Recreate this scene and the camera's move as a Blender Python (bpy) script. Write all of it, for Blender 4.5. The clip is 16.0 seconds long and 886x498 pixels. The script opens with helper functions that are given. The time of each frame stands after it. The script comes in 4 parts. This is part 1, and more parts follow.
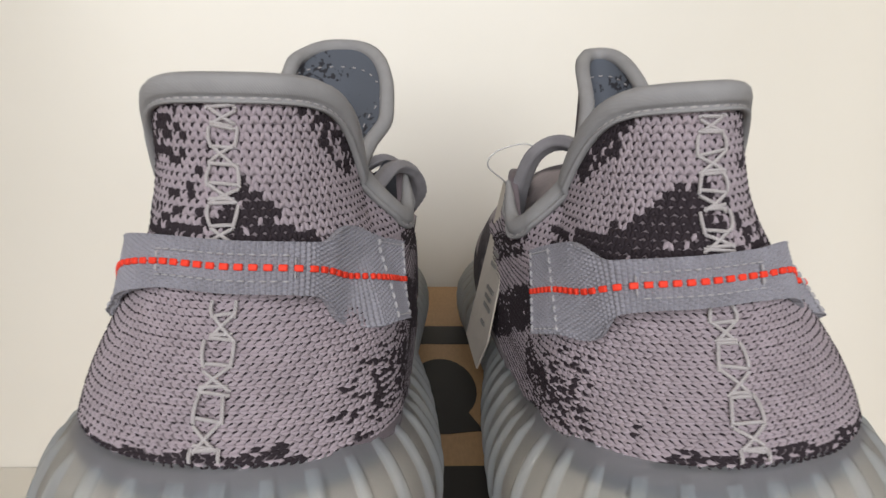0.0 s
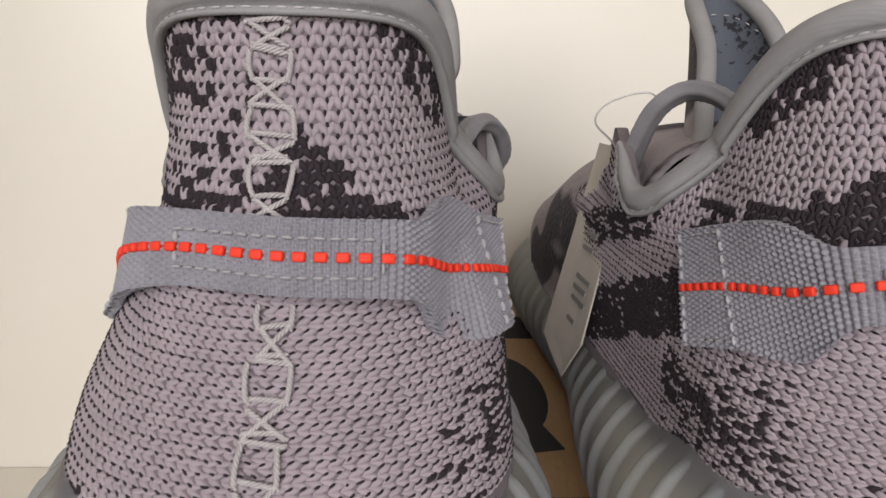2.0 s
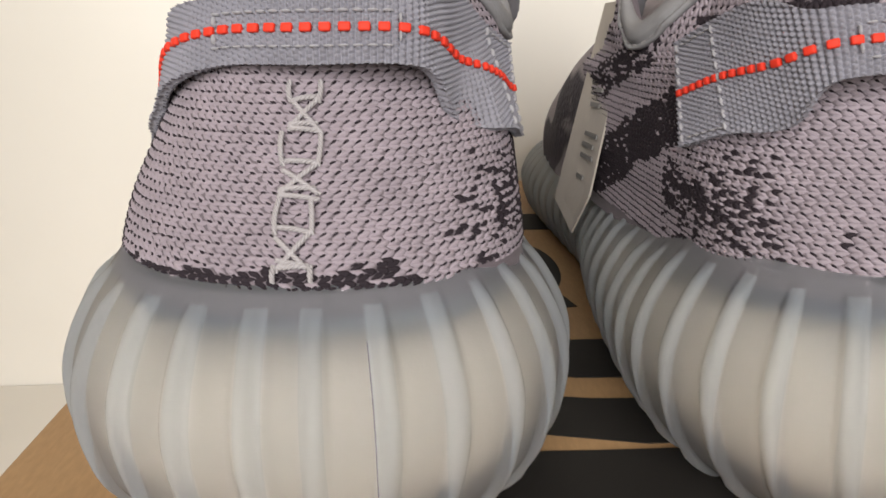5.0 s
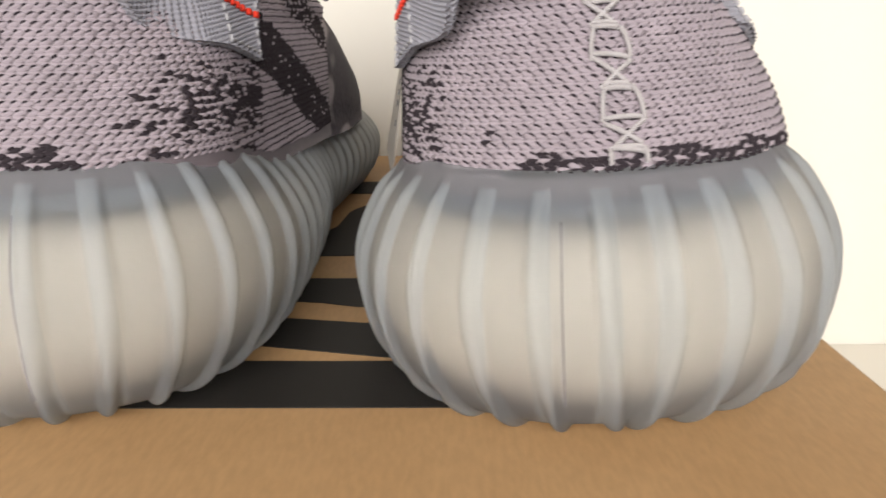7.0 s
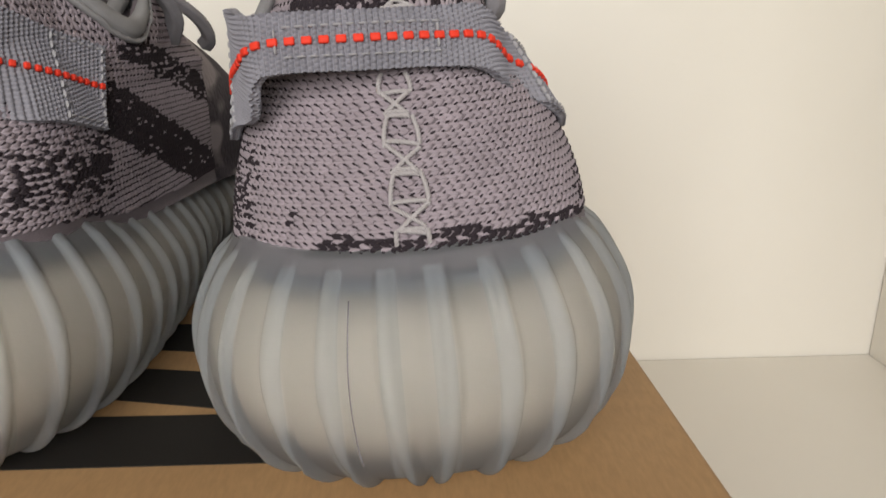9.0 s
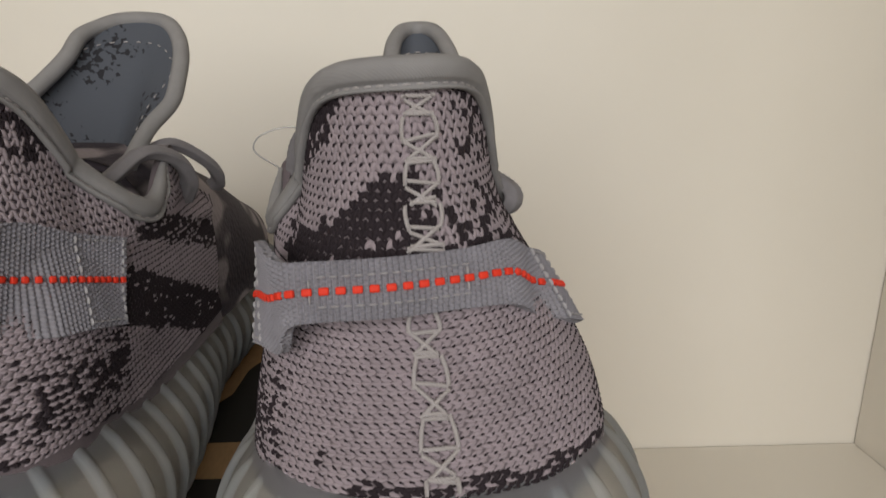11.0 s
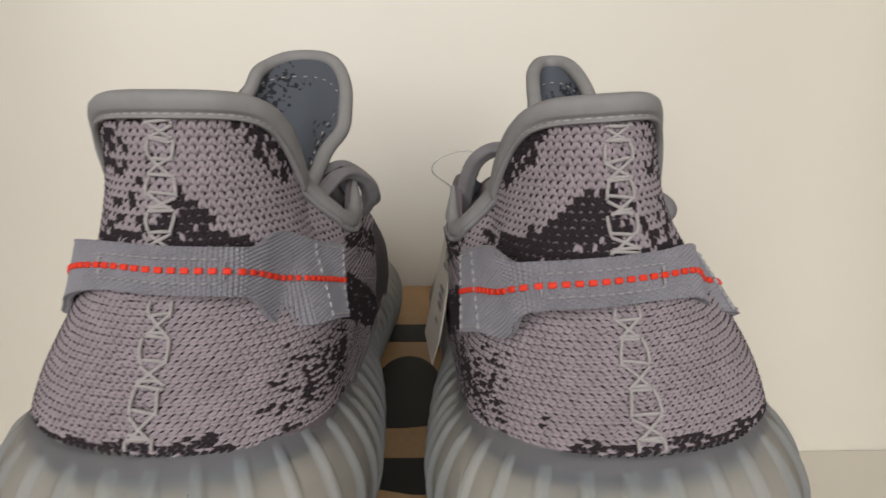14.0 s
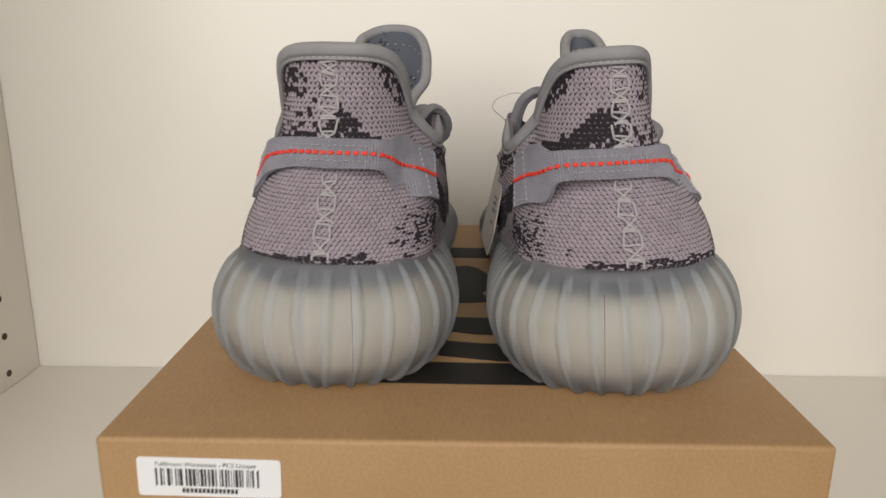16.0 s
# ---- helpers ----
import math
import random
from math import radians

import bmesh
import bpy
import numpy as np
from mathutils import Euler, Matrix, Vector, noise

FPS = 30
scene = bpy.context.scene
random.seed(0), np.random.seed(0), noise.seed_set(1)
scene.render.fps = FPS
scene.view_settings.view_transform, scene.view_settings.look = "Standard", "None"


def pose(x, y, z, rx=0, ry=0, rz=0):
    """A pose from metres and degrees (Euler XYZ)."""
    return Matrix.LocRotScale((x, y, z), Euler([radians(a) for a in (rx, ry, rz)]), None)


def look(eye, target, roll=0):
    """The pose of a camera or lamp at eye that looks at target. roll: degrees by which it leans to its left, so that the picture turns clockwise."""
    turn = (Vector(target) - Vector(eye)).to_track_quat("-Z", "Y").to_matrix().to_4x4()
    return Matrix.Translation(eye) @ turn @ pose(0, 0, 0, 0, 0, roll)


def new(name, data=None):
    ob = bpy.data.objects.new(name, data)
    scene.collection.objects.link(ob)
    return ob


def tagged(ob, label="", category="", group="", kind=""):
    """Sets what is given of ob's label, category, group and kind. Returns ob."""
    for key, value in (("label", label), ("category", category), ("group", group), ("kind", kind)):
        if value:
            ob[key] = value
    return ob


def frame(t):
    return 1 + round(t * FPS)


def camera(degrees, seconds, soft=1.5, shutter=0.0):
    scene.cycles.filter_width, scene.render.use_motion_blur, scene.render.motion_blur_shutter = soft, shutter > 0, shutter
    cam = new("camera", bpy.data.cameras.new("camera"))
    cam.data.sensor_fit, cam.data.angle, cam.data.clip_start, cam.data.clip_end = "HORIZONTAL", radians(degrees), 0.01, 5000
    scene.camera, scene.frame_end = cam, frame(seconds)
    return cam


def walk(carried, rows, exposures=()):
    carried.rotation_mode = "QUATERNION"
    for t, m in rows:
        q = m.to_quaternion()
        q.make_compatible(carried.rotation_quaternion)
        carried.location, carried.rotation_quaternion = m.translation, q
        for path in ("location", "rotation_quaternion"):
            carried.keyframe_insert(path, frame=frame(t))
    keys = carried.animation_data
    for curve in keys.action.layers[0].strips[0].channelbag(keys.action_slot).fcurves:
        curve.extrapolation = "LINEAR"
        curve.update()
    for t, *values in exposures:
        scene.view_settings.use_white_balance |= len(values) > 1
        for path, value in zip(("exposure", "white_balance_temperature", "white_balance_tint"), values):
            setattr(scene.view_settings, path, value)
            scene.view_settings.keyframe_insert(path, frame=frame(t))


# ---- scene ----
cam = camera(64.0, 16.0, shutter=0.5)
EXPOSURES = [(0.0, -0.12, 6200, 10), (2.0, -0.1, 6400, 12), (4.0, -0.03, 6450, 11), (6.4, 0.36, 6450, 11), (7.2, 0.42, 6500, 10), (8.0, 0.02, 6500, 10), (8.5, -0.08, 6500, 10), (9.5, -0.36, 6550, 9), (12.4, -0.71, 6620, 10), (13.2, -0.71, 6620, 10), (14.5, -0.28, 6400, 9), (16.0, -0.3, 6500, 10)]
PATH = [
    (0, (-0.0116, -0.0875, 0.2373), (0.101, 1.853, -0.233), 0.9),
    (0.5, (-0.0138, -0.0666, 0.2335), (0.111, 1.866, -0.263), 0.6),
    (1, (-0.0217, -0.0487, 0.2333), (0.080, 1.881, -0.277), 0.9),
    (1.5, (-0.0278, -0.0394, 0.2303), (0.065, 1.891, -0.278), 0.7),
    (2, (-0.0295, -0.0430, 0.2269), (0.080, 1.880, -0.303), 1.0),
    (2.5, (-0.0331, -0.0462, 0.2253), (0.069, 1.877, -0.302), 0.9),
    (3, (-0.0336, -0.0503, 0.2218), (0.069, 1.869, -0.320), 0.7),
    (3.5, (-0.0335, -0.0535, 0.2176), (0.073, 1.863, -0.332), 0.3),
    (4, (-0.0343, -0.0543, 0.2100), (0.059, 1.857, -0.360), 0.1),
    (6.5, (0.007, -0.074, 0.193), (0.032, 1.812, -0.47), -1.7),
    (7, (0.027, -0.075, 0.187), (0.033, 1.832, -0.416), -0.3),
    (7.5, (0.036, -0.078, 0.191), (0.065, 1.83, -0.41), -0.1),
    (8, (0.045, -0.079, 0.193), (0.111, 1.831, -0.395), 0.1),
    (8.5, (0.049, -0.082, 0.196), (0.114, 1.823, -0.408), -0.6),
    (9, (0.055, -0.081, 0.201), (0.147, 1.826, -0.395), -0.3),
    (9.5, (0.055, -0.074, 0.207), (0.159, 1.837, -0.371), -0.3),
    (10, (0.051, -0.072, 0.218), (0.186, 1.842, -0.347), 0.5),
    (12.5, (0.04, -0.073, 0.248), (0.193, 1.866, -0.219), 1.1),
    (13, (0.031, -0.079, 0.246), (0.159, 1.861, -0.222), 0.8),
    (13.5, (0.019, -0.091, 0.244), (0.113, 1.85, -0.23), 0.4),
    (14, (0.008, -0.098, 0.241), (0.079, 1.844, -0.235), 0.3),
    (14.5, (-0.001, -0.107, 0.239), (0.048, 1.833, -0.241), 0.6),
    (15, (-0.002, -0.133, 0.236), (0.031, 1.807, -0.247), 0.5),
    (15.5, (-0.003, -0.165, 0.231), (0.003, 1.774, -0.261), 0.5),
    (16, (-0.007, -0.193, 0.23), (-0.013, 1.744, -0.269), 0.7),
]
walk(cam, [(t, look(eye, target, roll)) for t, eye, target, roll in PATH], EXPOSURES)

# ---- light ----
world = bpy.data.worlds.new("sky")
scene.world = world
world.use_nodes = True
wn = world.node_tree.nodes
sky = wn.new("ShaderNodeTexSky")
sky.sky_type, sky.sun_disc = "NISHITA", False
sky.sun_elevation, sky.sun_rotation = radians(40), radians(200)
wn["Background"].inputs["Strength"].default_value = 0.12
world.node_tree.links.new(sky.outputs[0], wn["Background"].inputs["Color"])

# one wide window in the wall behind the camera, daylight through it
WINDOW_X, SILL, HEAD, SOUTH = (-1.18, 0.82), 0.25, 1.42, -1.7
lamp = bpy.data.lights.new("window_light", "AREA")
lamp.shape, lamp.size, lamp.size_y = "RECTANGLE", 1.95, 1.12
lamp.energy, lamp.color = 46.5, (1.0, 0.96, 0.90)
lamp_ob = new("window_light", lamp)
lamp_ob.matrix_world = look((-0.18, SOUTH + 0.04, 0.84), (-0.12, 0.0, 0.30))

# ---- materials ----


class Mat:
    """A node material with a few short ways to wire it."""

    def __init__(self, name, color=(0.8, 0.8, 0.8), rough=0.6, **extra):
        self.m = bpy.data.materials.new(name)
        self.m.use_nodes = True
        self.t = self.m.node_tree
        self.b = self.t.nodes["Principled BSDF"]
        self.b.inputs["Base Color"].default_value = (*color, 1)
        self.b.inputs["Roughness"].default_value = rough
        for key, value in extra.items():
            self.b.inputs[key.replace("_", " ")].default_value = value

    def node(self, kind, **values):
        n = self.t.nodes.new("ShaderNode" + kind)
        for key, value in values.items():
            n.inputs[key.replace("_", " ")].default_value = value
        return n

    def link(self, a, b):
        self.t.links.new(a, b)

    def coords(self, scale=(1, 1, 1), turn=(0, 0, 0)):
        c, m = self.node("TexCoord"), self.node("Mapping")
        m.inputs["Scale"].default_value = scale
        m.inputs["Rotation"].default_value = [radians(a) for a in turn]
        self.link(c.outputs["Object"], m.inputs["Vector"])
        return m.outputs["Vector"]

    def noise(self, scale, detail=4.0, rough=0.6, vec=None):
        n = self.node("TexNoise", Scale=scale, Detail=detail, Roughness=rough)
        self.link(vec or self.coords(), n.inputs["Vector"])
        return n.outputs["Fac"]

    def ramp(self, fac, stops):
        r = self.node("ValToRGB")
        el = r.color_ramp.elements
        while len(el) < len(stops):
            el.new(0.5)
        for e, (p, c) in zip(el, stops):
            e.position, e.color = p, (*c, 1)
        self.link(fac, r.inputs["Fac"])
        return r.outputs["Color"]

    def color(self, socket):
        self.link(socket, self.b.inputs["Base Color"])

    def bump(self, fac, strength, distance):
        n = self.node("Bump", Strength=strength, Distance=distance)
        self.link(fac, n.inputs["Height"])
        if self.b.inputs["Normal"].links:
            self.link(self.b.inputs["Normal"].links[0].from_socket, n.inputs["Normal"])
        self.link(n.outputs["Normal"], self.b.inputs["Normal"])


def around(c, k):
    return tuple(min(1, v * k) for v in c)


def cloth(name, color, fine=2500, spread=0.12):
    """A yarn or fabric: grain and slow tone changes, fine fuzz relief."""
    m = Mat(name, color, 0.85, Sheen_Weight=0.08 if max(color) > 0.1 else 0.0, Specular_IOR_Level=0.3)
    n = m.noise(180, 3) if spread < 0.2 else m.noise(700, 4)
    m.color(m.ramp(n, [(0.25, around(color, 1 - spread)), (0.75, around(color, 1 + spread))]))
    m.bump(m.noise(fine, 2), 0.5, 0.0002)
    return m.m


KNIT_LIGHT = cloth("mauve_grey_yarn", (0.335, 0.285, 0.315))
# camouflage yarn, and the domes that stand for shaded gaps between stitches
KNIT_DARK = cloth("dark_plum_yarn_and_gap_shade", (0.026, 0.019, 0.024))
KNIT_BASE = cloth("backing_knit", (0.15, 0.125, 0.138))
THREAD = Mat("pale_satin_thread", (0.43, 0.40, 0.405), 0.38).m
WEB = cloth("grey_webbing", (0.262, 0.256, 0.290))
WEB_STITCH = cloth("pale_stitching", (0.38, 0.37, 0.39))
ORANGE = Mat("red_orange_yarn", (0.82, 0.04, 0.014), 0.7).m
LINING = cloth("blue_grey_lining", (0.085, 0.10, 0.14))
LACE = cloth("grey_lace_braid", (0.22, 0.21, 0.225), 1200)


def piping_material():
    m = Mat("grey_binding_tape", (0.27, 0.265, 0.27), 0.8)
    w = m.node("TexWave", Scale=900, Distortion=0.3)
    w.bands_direction = "DIAGONAL"
    m.link(m.coords(), w.inputs["Vector"])
    m.bump(w.outputs["Fac"], 0.3, 0.0001)
    n = m.noise(120, 3)
    m.color(m.ramp(n, [(0.3, (0.25, 0.245, 0.25)), (0.7, (0.295, 0.29, 0.295))]))
    return m.m


PIPING = piping_material()


def rubber_material(name, light, dark, clear):
    m = Mat(name, light, 0.58, Transmission_Weight=clear, IOR=1.25)
    m.color(m.ramp(m.noise(60, 3), [(0.3, dark), (0.7, light)]))
    m.bump(m.noise(900, 2), 0.15, 0.0002)
    return m.m


# thin rubber lets the foam show through, the thicker ribs are milkier
RUBBER = rubber_material("frosted_blue_grey_rubber", (0.62, 0.64, 0.66), (0.57, 0.595, 0.625), 0.84)
RIB_RUBBER = rubber_material("milky_rib_rubber", (0.565, 0.605, 0.635), (0.52, 0.56, 0.595), 0.71)
FOAM = Mat("white_foam_midsole", (0.84, 0.73, 0.58), 0.8).m
INSOLE = cloth("grey_blue_insole", (0.26, 0.29, 0.33))


def board_material():
    m = Mat("brown_kraft_board", (0.42, 0.26, 0.12), 0.6)
    n = m.noise(14, 6, 0.65)
    f = m.noise(900, 3, 0.6, m.coords((1, 0.25, 1)))
    mix = m.node("Mix")
    mix.data_type = "RGBA"
    mix.blend_type = "MULTIPLY"
    mix.inputs[0].default_value = 0.5
    m.link(m.ramp(n, [(0.3, (0.40, 0.235, 0.105)), (0.7, (0.46, 0.285, 0.135))]), mix.inputs[6])
    m.link(m.ramp(f, [(0.35, (0.75, 0.75, 0.75)), (0.65, (1, 1, 1))]), mix.inputs[7])
    m.color(mix.outputs[2])
    m.bump(m.noise(300, 4), 0.12, 0.0004)
    return m.m


BOARD = board_material()
PRINT = Mat("dark_grey_print", (0.020, 0.018, 0.016), 0.6, Specular_IOR_Level=0.25).m


def melamine_material():
    m = Mat("white_melamine", (0.80, 0.77, 0.70), 0.35)
    n = m.noise(5, 5)
    m.color(m.ramp(n, [(0.3, (0.725, 0.69, 0.62)), (0.7, (0.755, 0.72, 0.655))]))
    m.bump(m.noise(1500, 2), 0.05, 0.0002)
    return m.m


WHITE = melamine_material()
PAPER = Mat("white_paper", (0.80, 0.79, 0.78), 0.6).m
INK = Mat("black_ink", (0.03, 0.03, 0.03), 0.6).m
GREY_INK = Mat("grey_ink", (0.25, 0.24, 0.23), 0.7).m
HOLE = Mat("dark_drilled_hole", (0.05, 0.04, 0.03), 0.9).m
NYLON = Mat("clear_nylon", (0.8, 0.8, 0.8), 0.2, Transmission_Weight=0.6).m
ROOM = Mat("warm_room_paint", (0.30, 0.265, 0.225), 0.9).m
ROOM_FLOOR = cloth("wooden_room_floor", (0.16, 0.105, 0.065))

# ---- mesh helpers ----


def mesh_of(name, verts, faces, mats, index=None, smooth=True):
    me = bpy.data.meshes.new(name)
    me.from_pydata([tuple(map(float, v)) for v in verts], [], [tuple(map(int, f)) for f in faces])
    for m in (mats if isinstance(mats, (list, tuple)) else [mats]):
        me.materials.append(m)
    if index is not None:
        me.polygons.foreach_set("material_index", np.asarray(index, dtype=np.int32))
    me.polygons.foreach_set("use_smooth", [smooth] * len(me.polygons))
    me.update()
    return me


def piece(name, verts, faces, mats, parent=None, label="", index=None, smooth=True):
    ob = new(name, mesh_of(name, verts, faces, mats, index, smooth))
    ob.parent = parent
    return tagged(ob, label)


def from_bm(name, bm, mats, parent=None, label="", smooth=False):
    me = bpy.data.meshes.new(name)
    bmesh.ops.recalc_face_normals(bm, faces=bm.faces)
    bm.to_mesh(me)
    bm.free()
    for m in (mats if isinstance(mats, (list, tuple)) else [mats]):
        me.materials.append(m)
    me.polygons.foreach_set("use_smooth", [smooth] * len(me.polygons))
    ob = new(name, me)
    ob.parent = parent
    return tagged(ob, label)


def box_bm(x0, x1, y0, y1, z0, z1, bevel=0.0, seg=2):
    bm = bmesh.new()
    bmesh.ops.create_cube(bm, size=1)
    for v in bm.verts:
        v.co = (x0 + (v.co.x + 0.5) * (x1 - x0), y0 + (v.co.y + 0.5) * (y1 - y0), z0 + (v.co.z + 0.5) * (z1 - z0))
    if bevel:
        bmesh.ops.bevel(bm, geom=bm.edges[:], offset=bevel, segments=seg, affect="EDGES", profile=0.6)
    return bm


def grid_faces(nu, nv, close_u=False, base=0):
    """Faces of a grid of nu x nv points, v fastest."""
    f = []
    for i in range(nu if close_u else nu - 1):
        j = (i + 1) % nu
        for k in range(nv - 1):
            f.append((base + i * nv + k, base + j * nv + k, base + j * nv + k + 1, base + i * nv + k + 1))
    return f


def smoothed(points, n):
    """A smooth open curve of n points through the given ones (Catmull-Rom, even by chord)."""
    p = np.asarray(points, float)
    d = np.concatenate([[0], np.cumsum(np.linalg.norm(np.diff(p, axis=0), axis=1))])
    q = np.vstack([2 * p[0] - p[1], p, 2 * p[-1] - p[-2]])
    out = []
    for s in np.linspace(0, d[-1], n):
        i = min(max(np.searchsorted(d, s, side="right") - 1, 0), len(p) - 2)
        u = (s - d[i]) / max(d[i + 1] - d[i], 1e-9)
        a, b, c, e = q[i], q[i + 1], q[i + 2], q[i + 3]
        out.append(0.5 * (2 * b + (c - a) * u + (2 * a - 5 * b + 4 * c - e) * u**2 + (3 * b - a - 3 * c + e) * u**3))
    return np.array(out)


def tube_data(path, radius, sides=8, flat=1.0, base=0):
    """Verts and faces of a round tube with closed ends along a path; radius may vary."""
    p = np.asarray(path, float)
    n = len(p)
    r = np.broadcast_to(np.asarray(radius, float), (n,))
    tan = np.gradient(p, axis=0)
    tan /= np.linalg.norm(tan, axis=1)[:, None] + 1e-12
    ref = np.array([0.0, 0.0, 1.0]) if abs(tan[0][2]) < 0.9 else np.array([1.0, 0, 0])
    verts, up = [], ref
    for i in range(n):
        side = np.cross(tan[i], up)
        side /= np.linalg.norm(side) + 1e-12
        up = np.cross(side, tan[i])
        for k in range(sides):
            a = 2 * math.pi * k / sides
            verts.append(p[i] + r[i] * (side * math.cos(a) + up * math.sin(a) * flat))
    faces = grid_faces_ring(n, sides, base)
    faces.append(tuple(base + k for k in range(sides)))
    faces.append(tuple(base + (n - 1) * sides + k for k in reversed(range(sides))))
    return verts, faces


def grid_faces_ring(n, sides, base=0):
    return [(base + i * sides + k, base + i * sides + (k + 1) % sides, base + (i + 1) * sides + (k + 1) % sides, base + (i + 1) * sides + k)
            for i in range(n - 1) for k in range(sides)]


def tube(name, path, radius, mat, parent=None, label="", sides=8, flat=1.0):
    v, f = tube_data(path, radius, sides, flat)
    return piece(name, v, f, mat, parent, label)


def thing(name, m, label, category, group="", kind=""):
    ob = new(name)
    ob.empty_display_size = 0.02
    ob.matrix_world = m
    return tagged(ob, label, category, group, kind)


# ---- the cabinet and the room ----
BACK, LEFT, RIGHT, TOP, FRONT = 0.318, -0.3215, 0.3465, 0.62, -0.02
BOX_W, BOX_D, BOX_H = 0.225, 0.305, 0.12


def structure(name, bm, mat, label, category):
    return tagged(from_bm(name, bm, mat, None), label, category, kind="structure")


structure("shelf_floor", box_bm(LEFT, RIGHT, FRONT, BACK, -0.02, 0.0), WHITE, "white melamine shelf that carries the shoe box", "shelf")
structure("wall_back", box_bm(LEFT - 0.02, RIGHT + 0.02, BACK + 0.001, BACK + 0.013, -1.0, 1.2), WHITE, "cream white back panel of the cabinet", "wall")
structure("wall_right", box_bm(RIGHT + 0.0005, RIGHT + 0.0185, FRONT, BACK, -1.0, 1.2), WHITE, "white side panel of the cabinet", "wall")
structure("ceiling", box_bm(LEFT, RIGHT, FRONT, BACK, TOP, TOP + 0.018), WHITE, "white shelf above the shoes", "ceiling")
wall_left = structure("wall_left", box_bm(LEFT - 0.0185, LEFT - 0.0005, FRONT, BACK, -1.0, 1.2), WHITE, "white side panel with drilled shelf pin holes", "wall")


def room():
    x0, x1, y0, y1, z0, z1 = -2.2, 2.6, SOUTH, 0.6, -1.0, 1.5
    structure("room_floor", box_bm(x0, x1, y0, y1, z0 - 0.05, z0), ROOM_FLOOR, "brown wooden floor of the room", "floor")
    structure("room_ceiling", box_bm(x0, x1, y0, y1, z1, z1 + 0.05), ROOM, "plain painted ceiling of the room", "ceiling")
    structure("room_wall_west", box_bm(x0 - 0.1, x0, y0, y1, z0, z1), ROOM, "plain warm painted room wall", "wall")
    structure("room_wall_east", box_bm(x1, x1 + 0.1, y0, y1, z0, z1), ROOM, "plain warm painted room wall", "wall")
    structure("room_wall_north", box_bm(x0, x1, y1, y1 + 0.1, z0, z1), ROOM, "plain warm painted wall behind the cabinet", "wall")
    a0, a1 = WINDOW_X
    bm = bmesh.new()
    for a, b, c, d in ((x0, a0, z0, z1), (a1, x1, z0, z1), (a0, a1, z0, SILL), (a0, a1, HEAD, z1)):
        part_bm = box_bm(a, b, y0 - 0.15, y0, c, d)
        me = bpy.data.meshes.new("tmp")
        part_bm.to_mesh(me)
        part_bm.free()
        bm.from_mesh(me)
        bpy.data.meshes.remove(me)
    structure("room_wall_south", bm, ROOM, "plain painted wall with a wide window opening", "wall")


room()

# ---- the shoes ----
# Local frame of a shoe: y runs from the back of the heel to the toe, z up from the sole's underside,
# s across, positive towards the other shoe of the pair. x = m * s, with m = 1 or -1.
SHOE_LEN = 0.278


def lerp_table(z, table):
    t = np.asarray(table, float)
    return np.interp(z, t[:, 0], t[:, 1])


def soft_table(z, table):
    """Like lerp_table with the corners rounded."""
    return sum(lerp_table(z + d, table) for d in (-0.004, -0.002, 0, 0.002, 0.004)) / 5


BACK_LINE = [(0.030, 0.006), (0.046, 0.0105), (0.053, 0.0145), (0.0625, 0.0215), (0.08, 0.0295), (0.095, 0.0355), (0.108, 0.0385), (0.13, 0.0375)]
HALF_HEEL = [(0.030, 0.0365), (0.046, 0.0350), (0.053, 0.0346), (0.06, 0.0336), (0.068, 0.0315), (0.08, 0.0270), (0.09, 0.0238), (0.1, 0.0232), (0.11, 0.0248), (0.13, 0.0268)]
RIM = [(0.0, 0.1168), (0.041, 0.1168), (0.047, 0.1150), (0.052, 0.1120), (0.057, 0.107), (0.063, 0.0985), (0.070, 0.0885), (0.077, 0.0822), (0.082, 0.0822), (0.087, 0.0855), (0.092, 0.0900), (0.10, 0.0935), (0.115, 0.092), (0.13, 0.086), (0.15, 0.0765)]


SQUEEZED = [(0.030, 0.0365), (0.046, 0.0350), (0.053, 0.0346), (0.06, 0.0325), (0.068, 0.0285), (0.08, 0.0212), (0.09, 0.0172), (0.1, 0.0166), (0.11, 0.0163), (0.13, 0.0168)]
COLLAR_IN = [(0.030, 0.0365), (0.046, 0.0350), (0.053, 0.0346), (0.06, 0.0334), (0.068, 0.0312), (0.08, 0.0262), (0.09, 0.0232), (0.1, 0.0222), (0.11, 0.0218), (0.13, 0.0220)]
OUTER = [(0.030, 0.0365), (0.046, 0.0350), (0.053, 0.0344), (0.06, 0.0325), (0.068, 0.0290), (0.08, 0.0240), (0.09, 0.0230), (0.1, 0.0230), (0.11, 0.0250), (0.13, 0.0272)]
SHAPE = {"in": HALF_HEEL, "out": HALF_HEEL, "flare": 1.0}


def half_heel(t, z):
    """Half width of the heel at a height, on the side that t names."""
    return np.where(np.asarray(t) >= 0, soft_table(z, SHAPE["in"]), soft_table(z, SHAPE["out"]))


def spread(d, z, t):
    """How much the upper widens towards the front past the round of the heel, on the side that t names."""
    return np.where(np.asarray(t) >= 0, 1.0, SHAPE["flare"]) * 0.02 * np.tanh(np.maximum(d, 0) / 0.02) * np.interp(z, [0.046, 0.068, 0.082, 0.12], [0.0, 0.15, 0.5, 0.5]) - 0.3 * np.maximum(d - 0.032, 0) * np.clip((z - 0.072) / 0.012, 0, 1)


